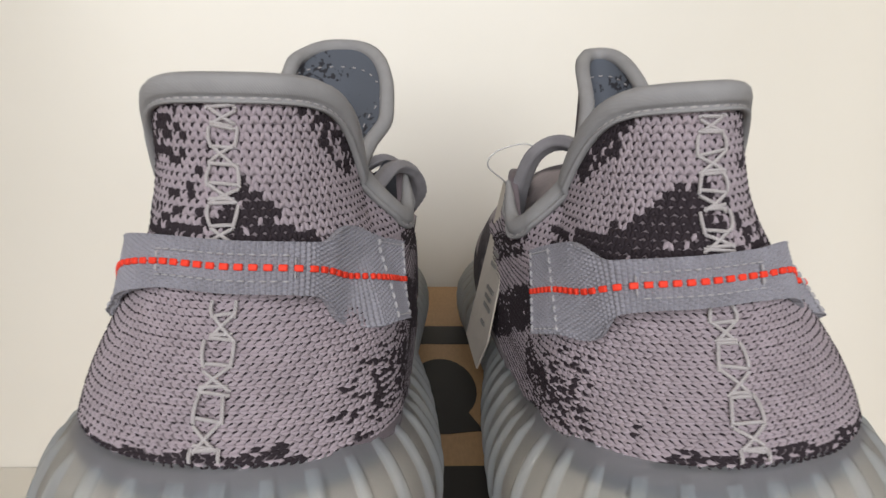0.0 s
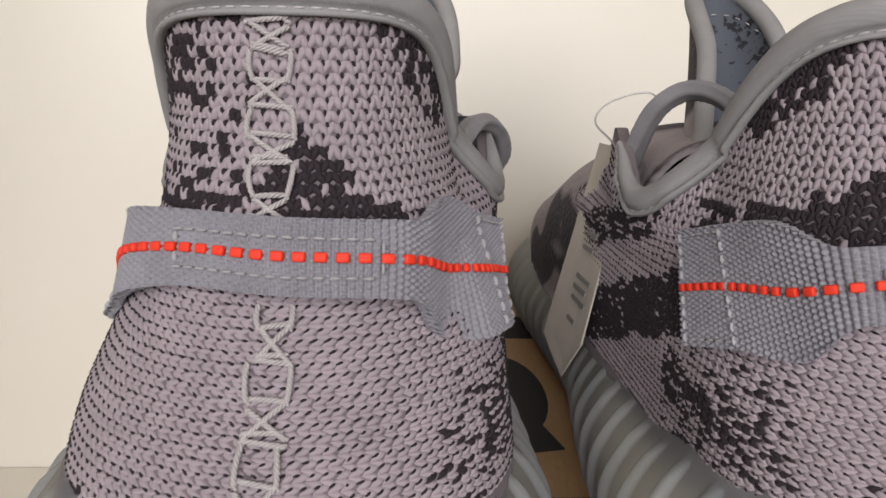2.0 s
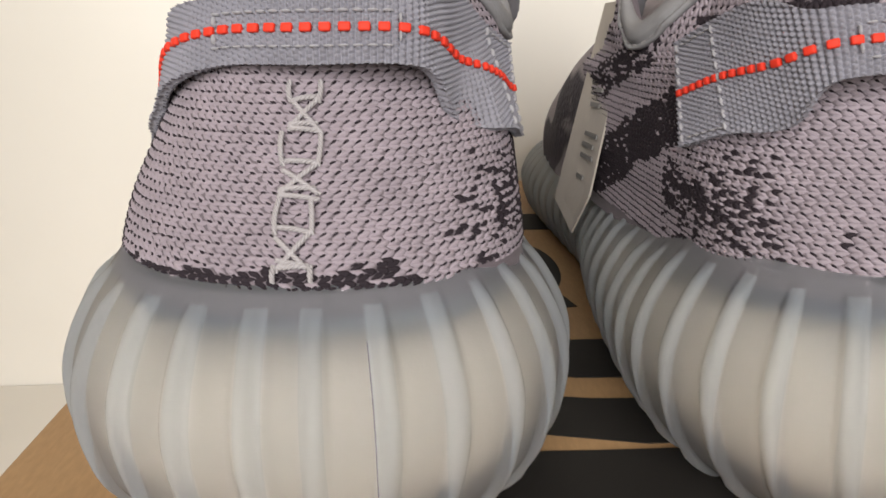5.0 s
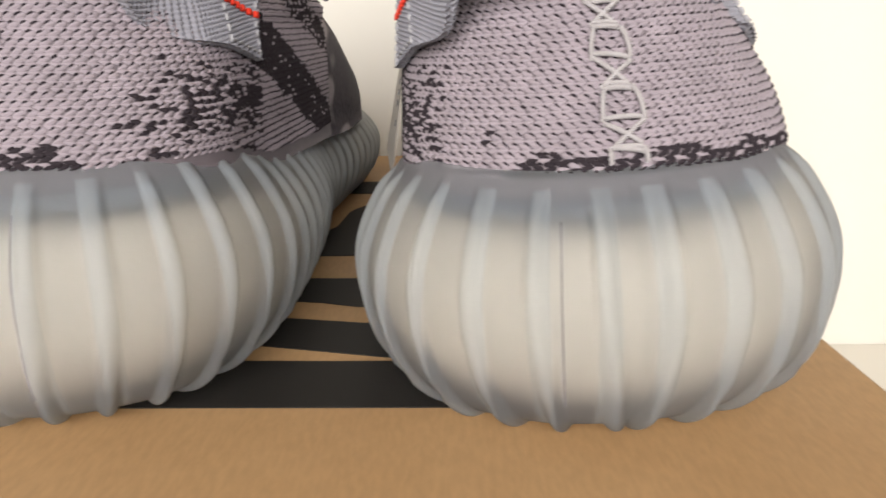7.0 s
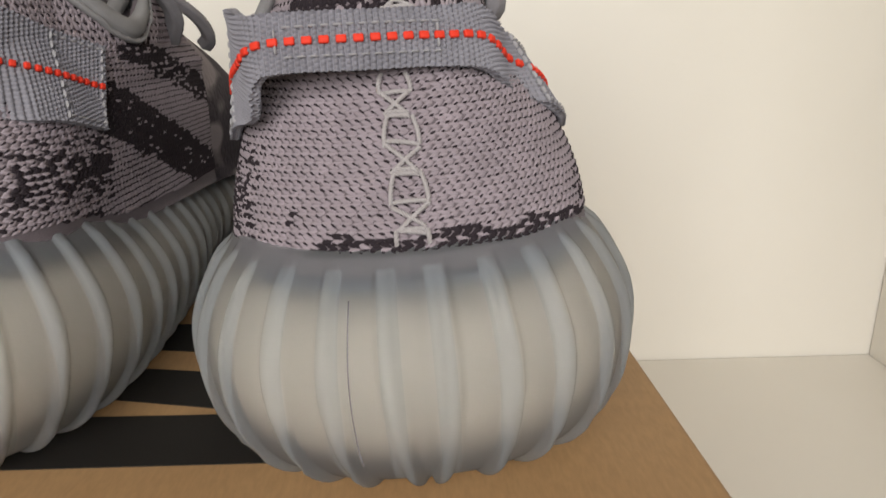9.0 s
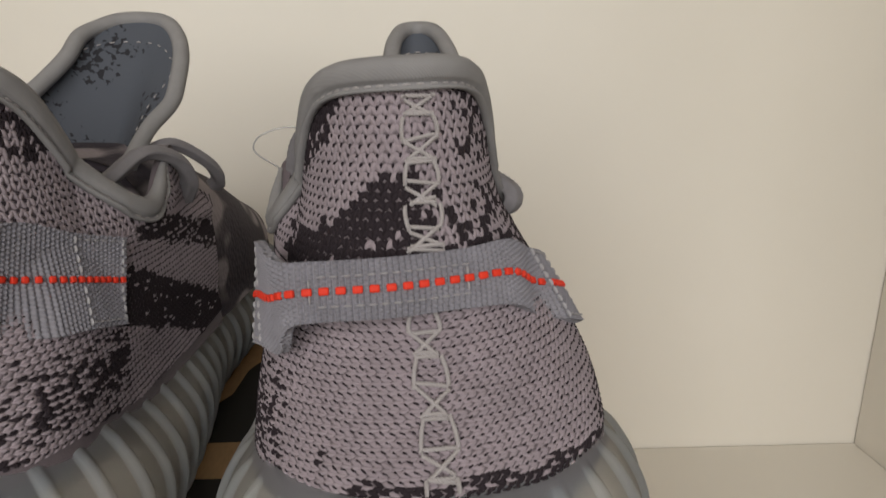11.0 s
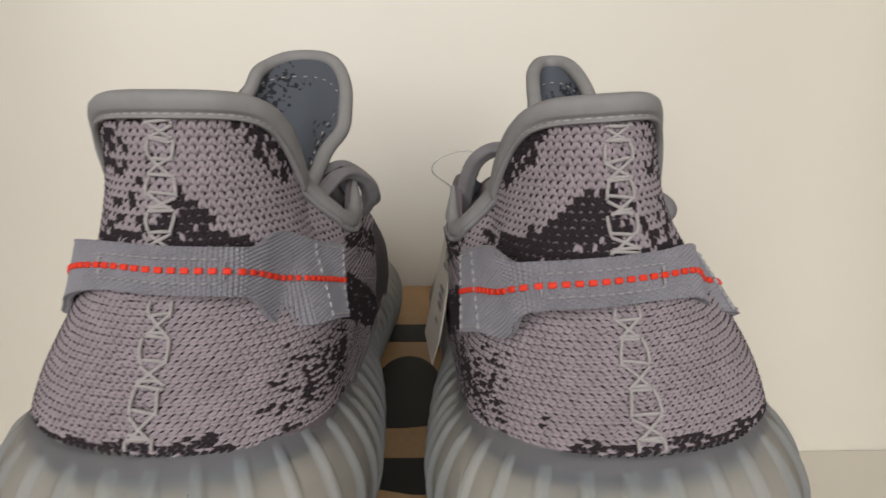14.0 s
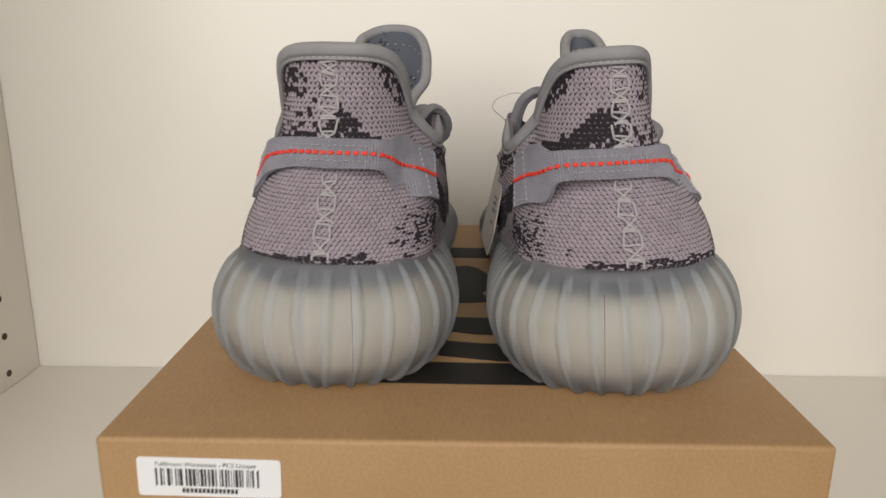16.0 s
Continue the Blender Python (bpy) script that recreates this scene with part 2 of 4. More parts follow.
def skin(t, z):
    """The outside of the upper: t from -1 (one side, front) over 0 (heel seam) to 1; z the height. Arrays in, (s, y, z) out."""
    t, z = np.broadcast_arrays(np.asarray(t, float), np.asarray(z, float))
    yb, a = soft_table(z, BACK_LINE), half_heel(t, z)
    deep = 0.030
    u = np.abs(t)
    phi = np.clip(u / 0.4, 0, 1) * math.pi / 2
    y = yb + deep * (1 - np.cos(phi))
    s = a * np.sin(phi) ** 0.92
    f = np.clip((u - 0.4) / 0.6, 0, 1)
    y = np.where(u > 0.4, yb + deep + f * (0.15 - yb - deep), y)
    s = np.where(u > 0.4, a + spread(y - yb - deep, z, t) - 0.35 * np.maximum(y - 0.125, 0), s)
    return np.stack([np.sign(t) * s, y, z], -1)


def rim_z(t):
    t = np.asarray(t, float)
    z = np.full(t.shape, 0.1)
    for _ in range(25):
        z = 0.5 * z + 0.5 * soft_table(skin(t, z)[..., 1], RIM)
    return z


def skin_s(y, z, t=1.0):
    """Half width of the upper at a place along the shoe and a height."""
    yb, a = soft_table(np.asarray(z), BACK_LINE), half_heel(t, np.asarray(z))
    c = np.clip(1 - (y - yb) / 0.030, 0, 1)
    s = a * np.sqrt(np.maximum(1 - c * c, 0)) ** 0.92
    return np.where(y > yb + 0.030, a + spread(y - yb - 0.030, z, t), s)


def sole_outline(n):
    """Closed outline of the sole at its widest, even by length: points and outward normals, from the heel's back."""
    y = [0, 0.0008, 0.004, 0.012, 0.025, 0.042, 0.065, 0.095, 0.13, 0.17, 0.205, 0.235, 0.256, 0.269, 0.276, SHOE_LEN]
    w = [0, 0.010, 0.0205, 0.0330, 0.0410, 0.0447, 0.0443, 0.0425, 0.0388, 0.0400, 0.0420, 0.0400, 0.033, 0.024, 0.012, 0]
    half = smoothed(list(zip(w, y)), 300)
    # the inner side draws in at the arch of the foot
    arch = half.copy()
    arch[:, 0] -= 0.0020 * np.exp(-((half[:, 1] - 0.125) / 0.045) ** 2) * np.clip((half[:, 1] - 0.04) / 0.03, 0, 1)
    loop = np.vstack([arch, (half * [-1, 1])[::-1][1:-1]])
    bend = lambda q: np.stack([q[:, 0] - 0.007 * np.clip((q[:, 1] - 0.08) / 0.2, 0, 1) ** 1.5, q[:, 1]], 1)
    loop = bend(loop)
    closed = np.vstack([loop, loop[:1]])
    d = np.concatenate([[0], np.cumsum(np.linalg.norm(np.diff(closed, axis=0), axis=1))])
    at = np.linspace(0, d[-1], n, endpoint=False)
    p = np.stack([np.interp(at, d, closed[:, 0]), np.interp(at, d, closed[:, 1])], 1)
    tan = np.roll(p, -1, 0) - np.roll(p, 1, 0)
    nor = np.stack([tan[:, 1], -tan[:, 0]], 1)
    nor /= np.linalg.norm(nor, axis=1)[:, None]
    for _ in range(6):
        nor = (np.roll(nor, 1, 0) + nor + np.roll(nor, -1, 0)) / 3
    return p, nor, at, d[-1]


def sole_top(y):
    return np.interp(y, [0, 0.022, 0.042, 0.060, 0.09, 0.12, 0.2, 0.28], [0.0458, 0.0468, 0.0455, 0.0415, 0.0402, 0.039, 0.034, 0.030])


def build_sole(parent, m, shift):
    n = 1120
    p, nor, at, total = sole_outline(n)
    p = p + [shift, 0]
    ribs = 62
    pitch = total / ribs
    prof = [(0.0, 0.028), (0.0, 0.0185), (0.0010, 0.0128), (0.0035, 0.0082), (0.0075, 0.0045), (0.0125, 0.0017), (0.019, 0.0003), (0.024, 0.0),
            (0.029, 0.0006), (0.034, 0.0024), (0.039, 0.0052), (0.0425, 0.0078), (0.0452, 0.0098), (0.0465, 0.0112), (0.0462, 0.0128), (0.044, 0.0150)]
    zs, ins = smoothed(prof, 44).T
    zs = np.clip(zs, 0, None)
    nz_mid = len(zs) // 2
    ridge = np.zeros(n)
    verts = np.zeros((n, len(zs), 3))
    top = sole_top(p[:, 1]) / 0.0465
    for k, (z, i) in enumerate(zip(zs, ins)):
        outer = k / (len(zs) - 1)
        lean = 0.010 * max(0, 1 - z / 0.03) ** 1.5
        ph = ((at + lean * np.sign(p[:, 0] + 1e-9) * 0.35) / pitch) % 1.0
        shape = np.clip(1 - (np.abs(ph - 0.5) / 0.17) ** 2, 0, 1) ** 0.7
        fade = np.clip((0.0440 - z) / 0.0025, 0, 1) if outer < 0.93 else 0.0
        fade *= np.clip((0.024 - i) / 0.006, 0, 1)
        ridge = shape if k == nz_mid else ridge
        out = -i + 0.0015 * shape * fade
        q = p + nor * out[:, None]
        zz = z * top - 0.0008 * shape * (fade if z < 0.008 else 0)
        verts[:, k] = np.stack([m * q[:, 0], q[:, 1], zz], 1)
    v = verts.reshape(-1, 3)
    f = grid_faces(n, len(zs), True)
    if m < 0:
        f = [q[::-1] for q in f]
    lo = [i * len(zs) for i in range(n)]
    hi = [i * len(zs) + len(zs) - 1 for i in range(n)]
    f += [tuple(lo[::-1] if m > 0 else lo), tuple(hi if m > 0 else hi[::-1])]
    v[:, 2] += 0.0008
    nz = len(zs)
    bare = np.array([np.clip((0.0440 - z) / 0.0025, 0, 1) * (k / (nz - 1) < 0.93) for k, z in enumerate(zs)])
    crest = (ridge[:, None] > 0.30) & (bare[None, :] > 0.5)
    slot = crest[:, :-1].reshape(-1).astype(int).tolist() + [0, 0]
    sole = piece("sole", v, f, [RUBBER, RIB_RUBBER], parent, "frosted blue-grey ribbed rubber sole", slot)
    i = int(np.argmin(np.abs(p[:, 0] - 0.0125) + p[:, 1] * 3))
    line = [v[i * len(zs) + k] for k in range(len(zs)) if 0.010 < zs[k] < 0.0455 and k < 36]
    tube("mould_seam", smoothed(line, 40), 0.00012, WEB, sole, "fine moulding seam", 6)
    # foam core inside the rubber
    n2 = 240
    p, nor, at, total = sole_outline(n2)
    p = p + [shift, 0]
    prof = [(0.005, 0.030), (0.0052, 0.020), (0.008, 0.0130), (0.014, 0.0068), (0.021, 0.0050), (0.028, 0.0060), (0.0330, 0.0092), (0.0350, 0.0145), (0.0355, 0.026)]
    zs, ins = smoothed(prof, 22).T
    top = sole_top(p[:, 1]) / 0.0465
    vv = np.zeros((n2, len(zs), 3))
    for k, (z, i) in enumerate(zip(zs, ins)):
        q = p - nor * i
        vv[:, k] = np.stack([m * q[:, 0], q[:, 1], 0.0008 + z * top], 1)
    f = grid_faces(n2, len(zs), True)
    if m < 0:
        f = [q[::-1] for q in f]
    lo = [i * len(zs) for i in range(n2)]
    hi = [i * len(zs) + len(zs) - 1 for i in range(n2)]
    f += [tuple(lo[::-1] if m > 0 else lo), tuple(hi if m > 0 else hi[::-1])]
    piece("midsole", vv.reshape(-1, 3), f, FOAM, sole, "white foam midsole within the rubber")
    # filler where the upper tucks in, added to darken the rubber's rim from behind
    prof = [(0.0372, 0.026), (0.0372, 0.0145), (0.0382, 0.0125), (0.0405, 0.0115), (0.0425, 0.0122), (0.0432, 0.0135), (0.0432, 0.026)]
    k = len(prof)
    ring = np.stack([np.stack([m * (p - nor * i)[:, 0], (p - nor * i)[:, 1], 0.0008 + z * top], 1) for z, i in prof], 1)
    f = grid_faces(n2, k, True)
    f += [tuple(i * k for i in range(n2))[::-1], tuple(i * k + k - 1 for i in range(n2))]
    piece("rim_filler", ring.reshape(-1, 3), f if m > 0 else [q[::-1] for q in f], LINING, sole, "dark blue-grey filler added behind the rubber rim")
    return sole


def mirror(points, m):
    q = np.array(points, float)
    q[..., 0] *= m
    return q


def sheet(name, outer, thick_dir, thick, mat, parent, label="", m=1, mats_inner=None):
    """A grid (nu, nv, 3) given a thickness along per-point directions: one closed mesh."""
    nu, nv, _ = outer.shape
    inner = outer + thick_dir * thick
    v = np.vstack([outer.reshape(-1, 3), inner.reshape(-1, 3)])
    a = grid_faces(nu, nv)
    b = [tuple(i + nu * nv for i in f[::-1]) for f in a]
    edge = []
    ring = [k for k in range(nv)] + [i * nv + nv - 1 for i in range(1, nu)] + [(nu - 1) * nv + k for k in range(nv - 2, -1, -1)] + [i * nv for i in range(nu - 2, 0, -1)]
    for i, r in enumerate(ring):
        q = ring[(i + 1) % len(ring)]
        edge.append((q, r, r + nu * nv, q + nu * nv))
    faces = a + b + edge
    idx = [0] * len(a) + [1 if mats_inner else 0] * len(b) + [0] * len(edge)
    if m < 0:
        faces = [f[::-1] for f in faces]
    return piece(name, v, faces, [mat] + ([mats_inner] if mats_inner else []), parent, label, idx)


def grid_normals(g):
    du, dv = np.gradient(g, axis=0), np.gradient(g, axis=1)
    n = np.cross(du, dv)
    return n / (np.linalg.norm(n, axis=2)[..., None] + 1e-12)


def outward(t, z):
    """Unit normals of the skin, pointing out of the shoe."""
    e = 1e-3
    a = skin(np.asarray(t) + e, z) - skin(np.asarray(t) - e, z)
    b = skin(t, np.asarray(z) + e * 0.3) - skin(t, np.asarray(z) - e * 0.3)
    n = np.cross(a, b)
    return n / (np.linalg.norm(n, axis=-1)[..., None] + 1e-12)


def build_quarter(parent, m):
    ts = np.linspace(-1, 1, 161)
    top = rim_z(ts)
    vs = np.linspace(0, 1, 40)
    tt, vv = np.meshgrid(ts, vs, indexing="ij")
    foot = sole_top(skin(ts, np.full(ts.shape, 0.044))[:, 1])[:, None] - 0.0042
    zz = foot + vv * (top[:, None] - foot)
    g = skin(tt, zz)
    n = outward(tt, zz)
    return sheet("quarter", mirror(g, m), mirror(-n, m), 0.0026, KNIT_BASE, parent, "knitted heel and side of the upper", -m, LINING)


def build_vamp(parent, m):
    ys = np.concatenate([np.linspace(0.100, 0.25, 54), np.linspace(0.252, SHOE_LEN - 0.012, 16)])
    an = np.linspace(0, math.pi, 49)
    g = np.zeros((len(ys), len(an), 3))
    for i, y in enumerate(ys):
        w = np.interp(y, [0.108, 0.140, 0.17, 0.205, 0.235, 0.25, 0.258, 0.264, 0.266], [0.0315, 0.0352, 0.0370, 0.036, 0.032, 0.027, 0.021, 0.012, 0.003])
        h = np.interp(y, [0.108, 0.13, 0.17, 0.205, 0.235, 0.25, 0.26, 0.266], [0.056, 0.058, 0.046, 0.033, 0.025, 0.020, 0.013, 0.003])
        c = -0.007 * np.clip((y - 0.08) / 0.2, 0, 1) ** 1.5
        x = -np.cos(an)
        g[i, :, 0] = c + w * np.sign(x) * np.abs(x) ** 0.58
        g[i, :, 1] = y
        g[i, :, 2] = np.interp(y, [0.1, 0.28], [0.034, 0.026]) + h * np.sin(an) ** 0.75
    n = grid_normals(g)
    return sheet("vamp", mirror(g, m), mirror(-n if n[10, 24, 2] > 0 else n, m), 0.002, KNIT_VAMP, parent, "camouflage knitted forefoot", m)


def camo_material():
    m = Mat("camouflage_knit", (0.3, 0.26, 0.28), 0.85)
    n = m.noise(28, 2, 0.4, m.coords((1, 0.6, 1.2)))
    c = m.ramp(n, [(0.485, (0.055, 0.045, 0.058)), (0.515, (0.32, 0.28, 0.295))])
    m.color(c)
    v = m.node("TexVoronoi", Scale=520)
    m.link(m.coords(), v.inputs["Vector"])
    m.bump(v.outputs["Distance"], 0.6, 0.0008)
    return m.m


KNIT_VAMP = camo_material()


def build_piping(parent, m):
    ts = np.linspace(-0.615, 0.615, 181)
    z = rim_z(ts)
    rim = skin(ts, z)
    n = outward(ts, z - 0.003)
    tan = np.gradient(rim, axis=0)
    tan /= np.linalg.norm(tan, axis=1)[:, None]
    up = np.cross(n, tan)
    up *= np.sign(up[:, 2].mean())
    up /= np.linalg.norm(up, axis=1)[:, None]
    n = np.cross(tan, up)
    n *= np.sign((n * outward(ts, z - 0.003)).sum(1))[:, None]
    sec = [(0.0006, -0.0075), (0.0016, -0.0075), (0.0021, -0.0070), (0.0020, -0.0064), (0.0010, -0.0060), (0.0009, -0.0054), (0.0018, -0.0049), (0.0022, -0.0038), (0.0023, -0.0016), (0.0020, 0.0002), (0.0011, 0.0012),
           (-0.0004, 0.0016), (-0.0020, 0.0013), (-0.0033, 0.0002), (-0.0038, -0.0020), (-0.0036, -0.0060), (-0.0024, -0.0062), (-0.0008, -0.0050)]
    k = len(sec)
    fade = np.clip((0.615 - np.abs(ts)) / 0.08, 0.12, 1) ** 0.6
    v = np.zeros((len(ts), k, 3))
    for j, (a, b) in enumerate(sec):
        v[:, j] = rim + n * (max(a, a * 0.55) * fade)[:, None] + up * (b * 0.68 * fade)[:, None]
    f = grid_faces_ring(len(ts), k)
    f += [tuple(range(k)), tuple((len(ts) - 1) * k + j for j in reversed(range(k)))]
    pip = piece("collar_binding", mirror(v.reshape(-1, 3), m), f, PIPING, parent, "grey folded binding tape on the collar")
    return pip


STRAP = {}


def lay_strap(stations, at, m):
    """Take the loop's centre line, from its outer to its inner end, into the frame of a shoe.
    A station: place in the room, half width, and how the upper edge leans (along the shoe, across it)."""
    inv = at.inverted()
    rows = []
    for x, y, z, half, dy, ds in stations:
        p = inv @ Vector((x, y, z))
        rows.append((m * p.x, p.y, p.z, half, dy, ds))
    dense = smoothed(rows, 400)
    arc = np.concatenate([[0], np.cumsum(np.linalg.norm(np.diff(dense[:, :3], axis=0), axis=1))])
    STRAP["a"], STRAP["rows"], STRAP["length"] = 2 * arc / arc[-1] - 1, dense, arc[-1]
    STRAP["knots"] = [float(STRAP["a"][np.argmin(np.linalg.norm(dense[:, :3] - np.array(r[:3]), axis=1))]) for r in rows]


def strap_half(a):
    return np.interp(a, STRAP["a"], STRAP["rows"][:, 3])


def strap_frame(a, w, lift=0.0):
    """A place on the strap's outer face: a along it in -1..1, w across in -1..1."""
    a, w = np.broadcast_arrays(np.asarray(a, float), np.asarray(w, float))
    at = lambda q, k: np.interp(q, STRAP["a"], STRAP["rows"][:, k])
    p = np.stack([at(a, 0), at(a, 1), at(a, 2)], -1)
    e = 0.01
    tan = np.stack([at(a + e, k) - at(a - e, k) for k in range(3)], -1)
    across = np.stack([at(a, 5), at(a, 4), np.ones(a.shape)], -1)
    across /= np.linalg.norm(across, axis=-1)[..., None]
    nor = np.cross(tan, across)
    nor /= np.linalg.norm(nor, axis=-1)[..., None] + 1e-12
    middle = np.clip(1 - np.abs(a) / 0.45, 0, 1)
    curl = -0.0009 * np.abs(w) ** 3 * middle
    p = p + across * (w * at(a, 3))[..., None] + nor * (np.asarray(lift) + curl)[..., None]
    # the sewn ends lie on the knit
    ks = skin_s(p[..., 1], p[..., 2], a) + 0.0017 + np.asarray(lift)
    on = np.clip((np.abs(a) - 0.52) / 0.12, 0, 1)
    s = p[..., 0]
    p[..., 0] = np.where(on > 0, np.sign(s) * np.maximum(np.abs(s), np.abs(s) * (1 - on) + ks * on), s)
    return p


def build_strap(parent, m):
    na, nw = 1000, 121
    a = np.linspace(-1, 1, na)
    w = np.linspace(-1, 1, nw)
    aa, ww = np.meshgrid(a, w, indexing="ij")
    ln = aa * STRAP["length"] / 2
    col = np.floor(ln / 0.00105)
    high = ww * strap_half(aa) / 0.00092
    weave = 0.00090 * np.abs(np.sin(ln * math.pi / 0.00105)) ** 0.7 * (0.25 + 0.75 * np.abs(np.sin(high * math.pi + (col % 2) * math.pi / 2)) ** 0.6)
    rim = 0.0003 * np.clip((np.abs(ww) - 0.93) / 0.05, 0, 1)
    g = strap_frame(aa, ww, weave + rim)
    base = strap_frame(aa, ww)
    n = grid_normals(base)
    n *= np.sign((n[na // 2, nw // 2] * [0, 1, 0]).sum())
    return sheet("pull_strap", mirror(g, m), mirror(n, m), 0.0013, WEB, parent, "grey woven webbing heel loop", -m)


# ---- small parts of a shoe ----
DOME_V, DOME_F = [], []


def make_dome():
    """A flat teardrop of yarn: narrow at one end, full towards the other."""
    ring = [(-1.0, 0.16), (-0.55, 0.62), (0.1, 0.98), (0.62, 0.86), (1.0, 0.30), (1.0, -0.30), (0.62, -0.86), (0.1, -0.98), (-0.55, -0.62), (-1.0, -0.16)]
    for r, h in ((1.0, 0.0), (0.74, 0.80)):
        for x, y in ring:
            DOME_V.append((r * x + (1 - r) * 0.15, r * y, h))
    DOME_V.append((0.2, 0, 1.0))
    n = len(ring)
    for k in range(n):
        j = (k + 1) % n
        DOME_F.append((j, k, n + k, n + j))
        DOME_F.append((n + j, n + k, 2 * n))


make_dome()


def on_skin(s, z, lift=0.0):
    """A place on the heel by its distance from the seam and height, lifted off the knit."""
    s, z = np.broadcast_arrays(np.asarray(s, float), np.asarray(z, float))
    a = half_heel(s, z)
    r = np.clip(np.abs(s) / a, 0, 0.999) ** (1 / 0.92)
    t = np.sign(s) * 0.4 * np.arcsin(r) / (math.pi / 2)
    return skin(t, z) + outward(t, z) * np.asarray(lift, float)[..., None]


def dark_share(p, t, rnd):
    """How dark the camouflage is at a place of the upper, 0 to 1: blotches with frayed borders.
    The pair mirrors each other but for the height of the patch above the loop."""
    s, y, z = p
    side = s * (0.0232 / float(half_heel(s, z)) if z > 0.082 else 1.0)
    first = rnd == 3
    n1 = noise.noise((s * 140, y * 140, z * 160 + rnd))
    n2 = noise.noise((s * 420, y * 420, z * 420 + 7 + rnd))
    d = 0.0
    fray = 0.0012 * n1 + 0.0012 * n2
    # along the sole
    edge = 0.0476 + 0.0018 * n1 + np.interp(side, [-0.034, -0.026, 0.0, 0.014, 0.020], [-0.002, 0.0004, 0.0010, 0.0014, -0.003])
    if z < edge and y < 0.05:
        d = 0.86
    # above the heel loop, towards the other shoe
    apex, fall = (0.0950, 0.92) if first else (0.0985, 0.80)
    if z > 0.078 and side > -0.001:
        top = apex - fall * abs(side - 0.003)
        if z + fray < top:
            d = 0.96
        elif z + fray < top + 0.0015:
            d = 0.5
    if 0.078 < z < 0.0895 + 2 * fray and side <= 0.0:
        d = max(d, 0.55 - 12 * max(0.0, -side - 0.012))
    if 0.088 <= z < 0.100 and side <= -0.003:
        d = max(d, 0.15 if first else 0.10)
    # under the collar binding, both corners
    lim = 0.0130 + 0.60 * max(0.0, 0.110 - z)
    if z + fray > 0.0965 and side + fray > lim:
        d = max(d, 0.86 if side > lim + 0.0015 else 0.6)
    if z > 0.099 and side < -0.0100 + fray:
        d = max(d, 0.60 if first else 0.38)
    elif z > 0.099 and side < -0.003 and first:
        d = max(d, 0.15)
    # low on the inner side
    r = math.hypot((side - 0.0365) / 0.0085, (z - 0.0530) / 0.0058)
    if y < 0.058 and r < 2.2:
        d = max(d, 0.95 - 0.72 * r, 0.30 - 0.13 * r)
    r = math.hypot((side + 0.036) / 0.005, (z - 0.050) / 0.006)
    if r < 1.1:
        d = max(d, 0.6 - 0.5 * r)
    # bands that run down towards the toe, past the loop's sewn end
    if side > 0:
        if y > 0.054 + fray and abs(z + fray - 0.0655 + 0.42 * (y - 0.06)) < 0.0068:
            d = max(d, 0.95)
        if y > 0.072 + fray and abs(z + fray - 0.0800 + 0.30 * (y - 0.07)) < 0.0042:
            d = max(d, 0.75)
    elif y > 0.055 and n1 > 0.05:
        d = max(d, 0.85)
    return d


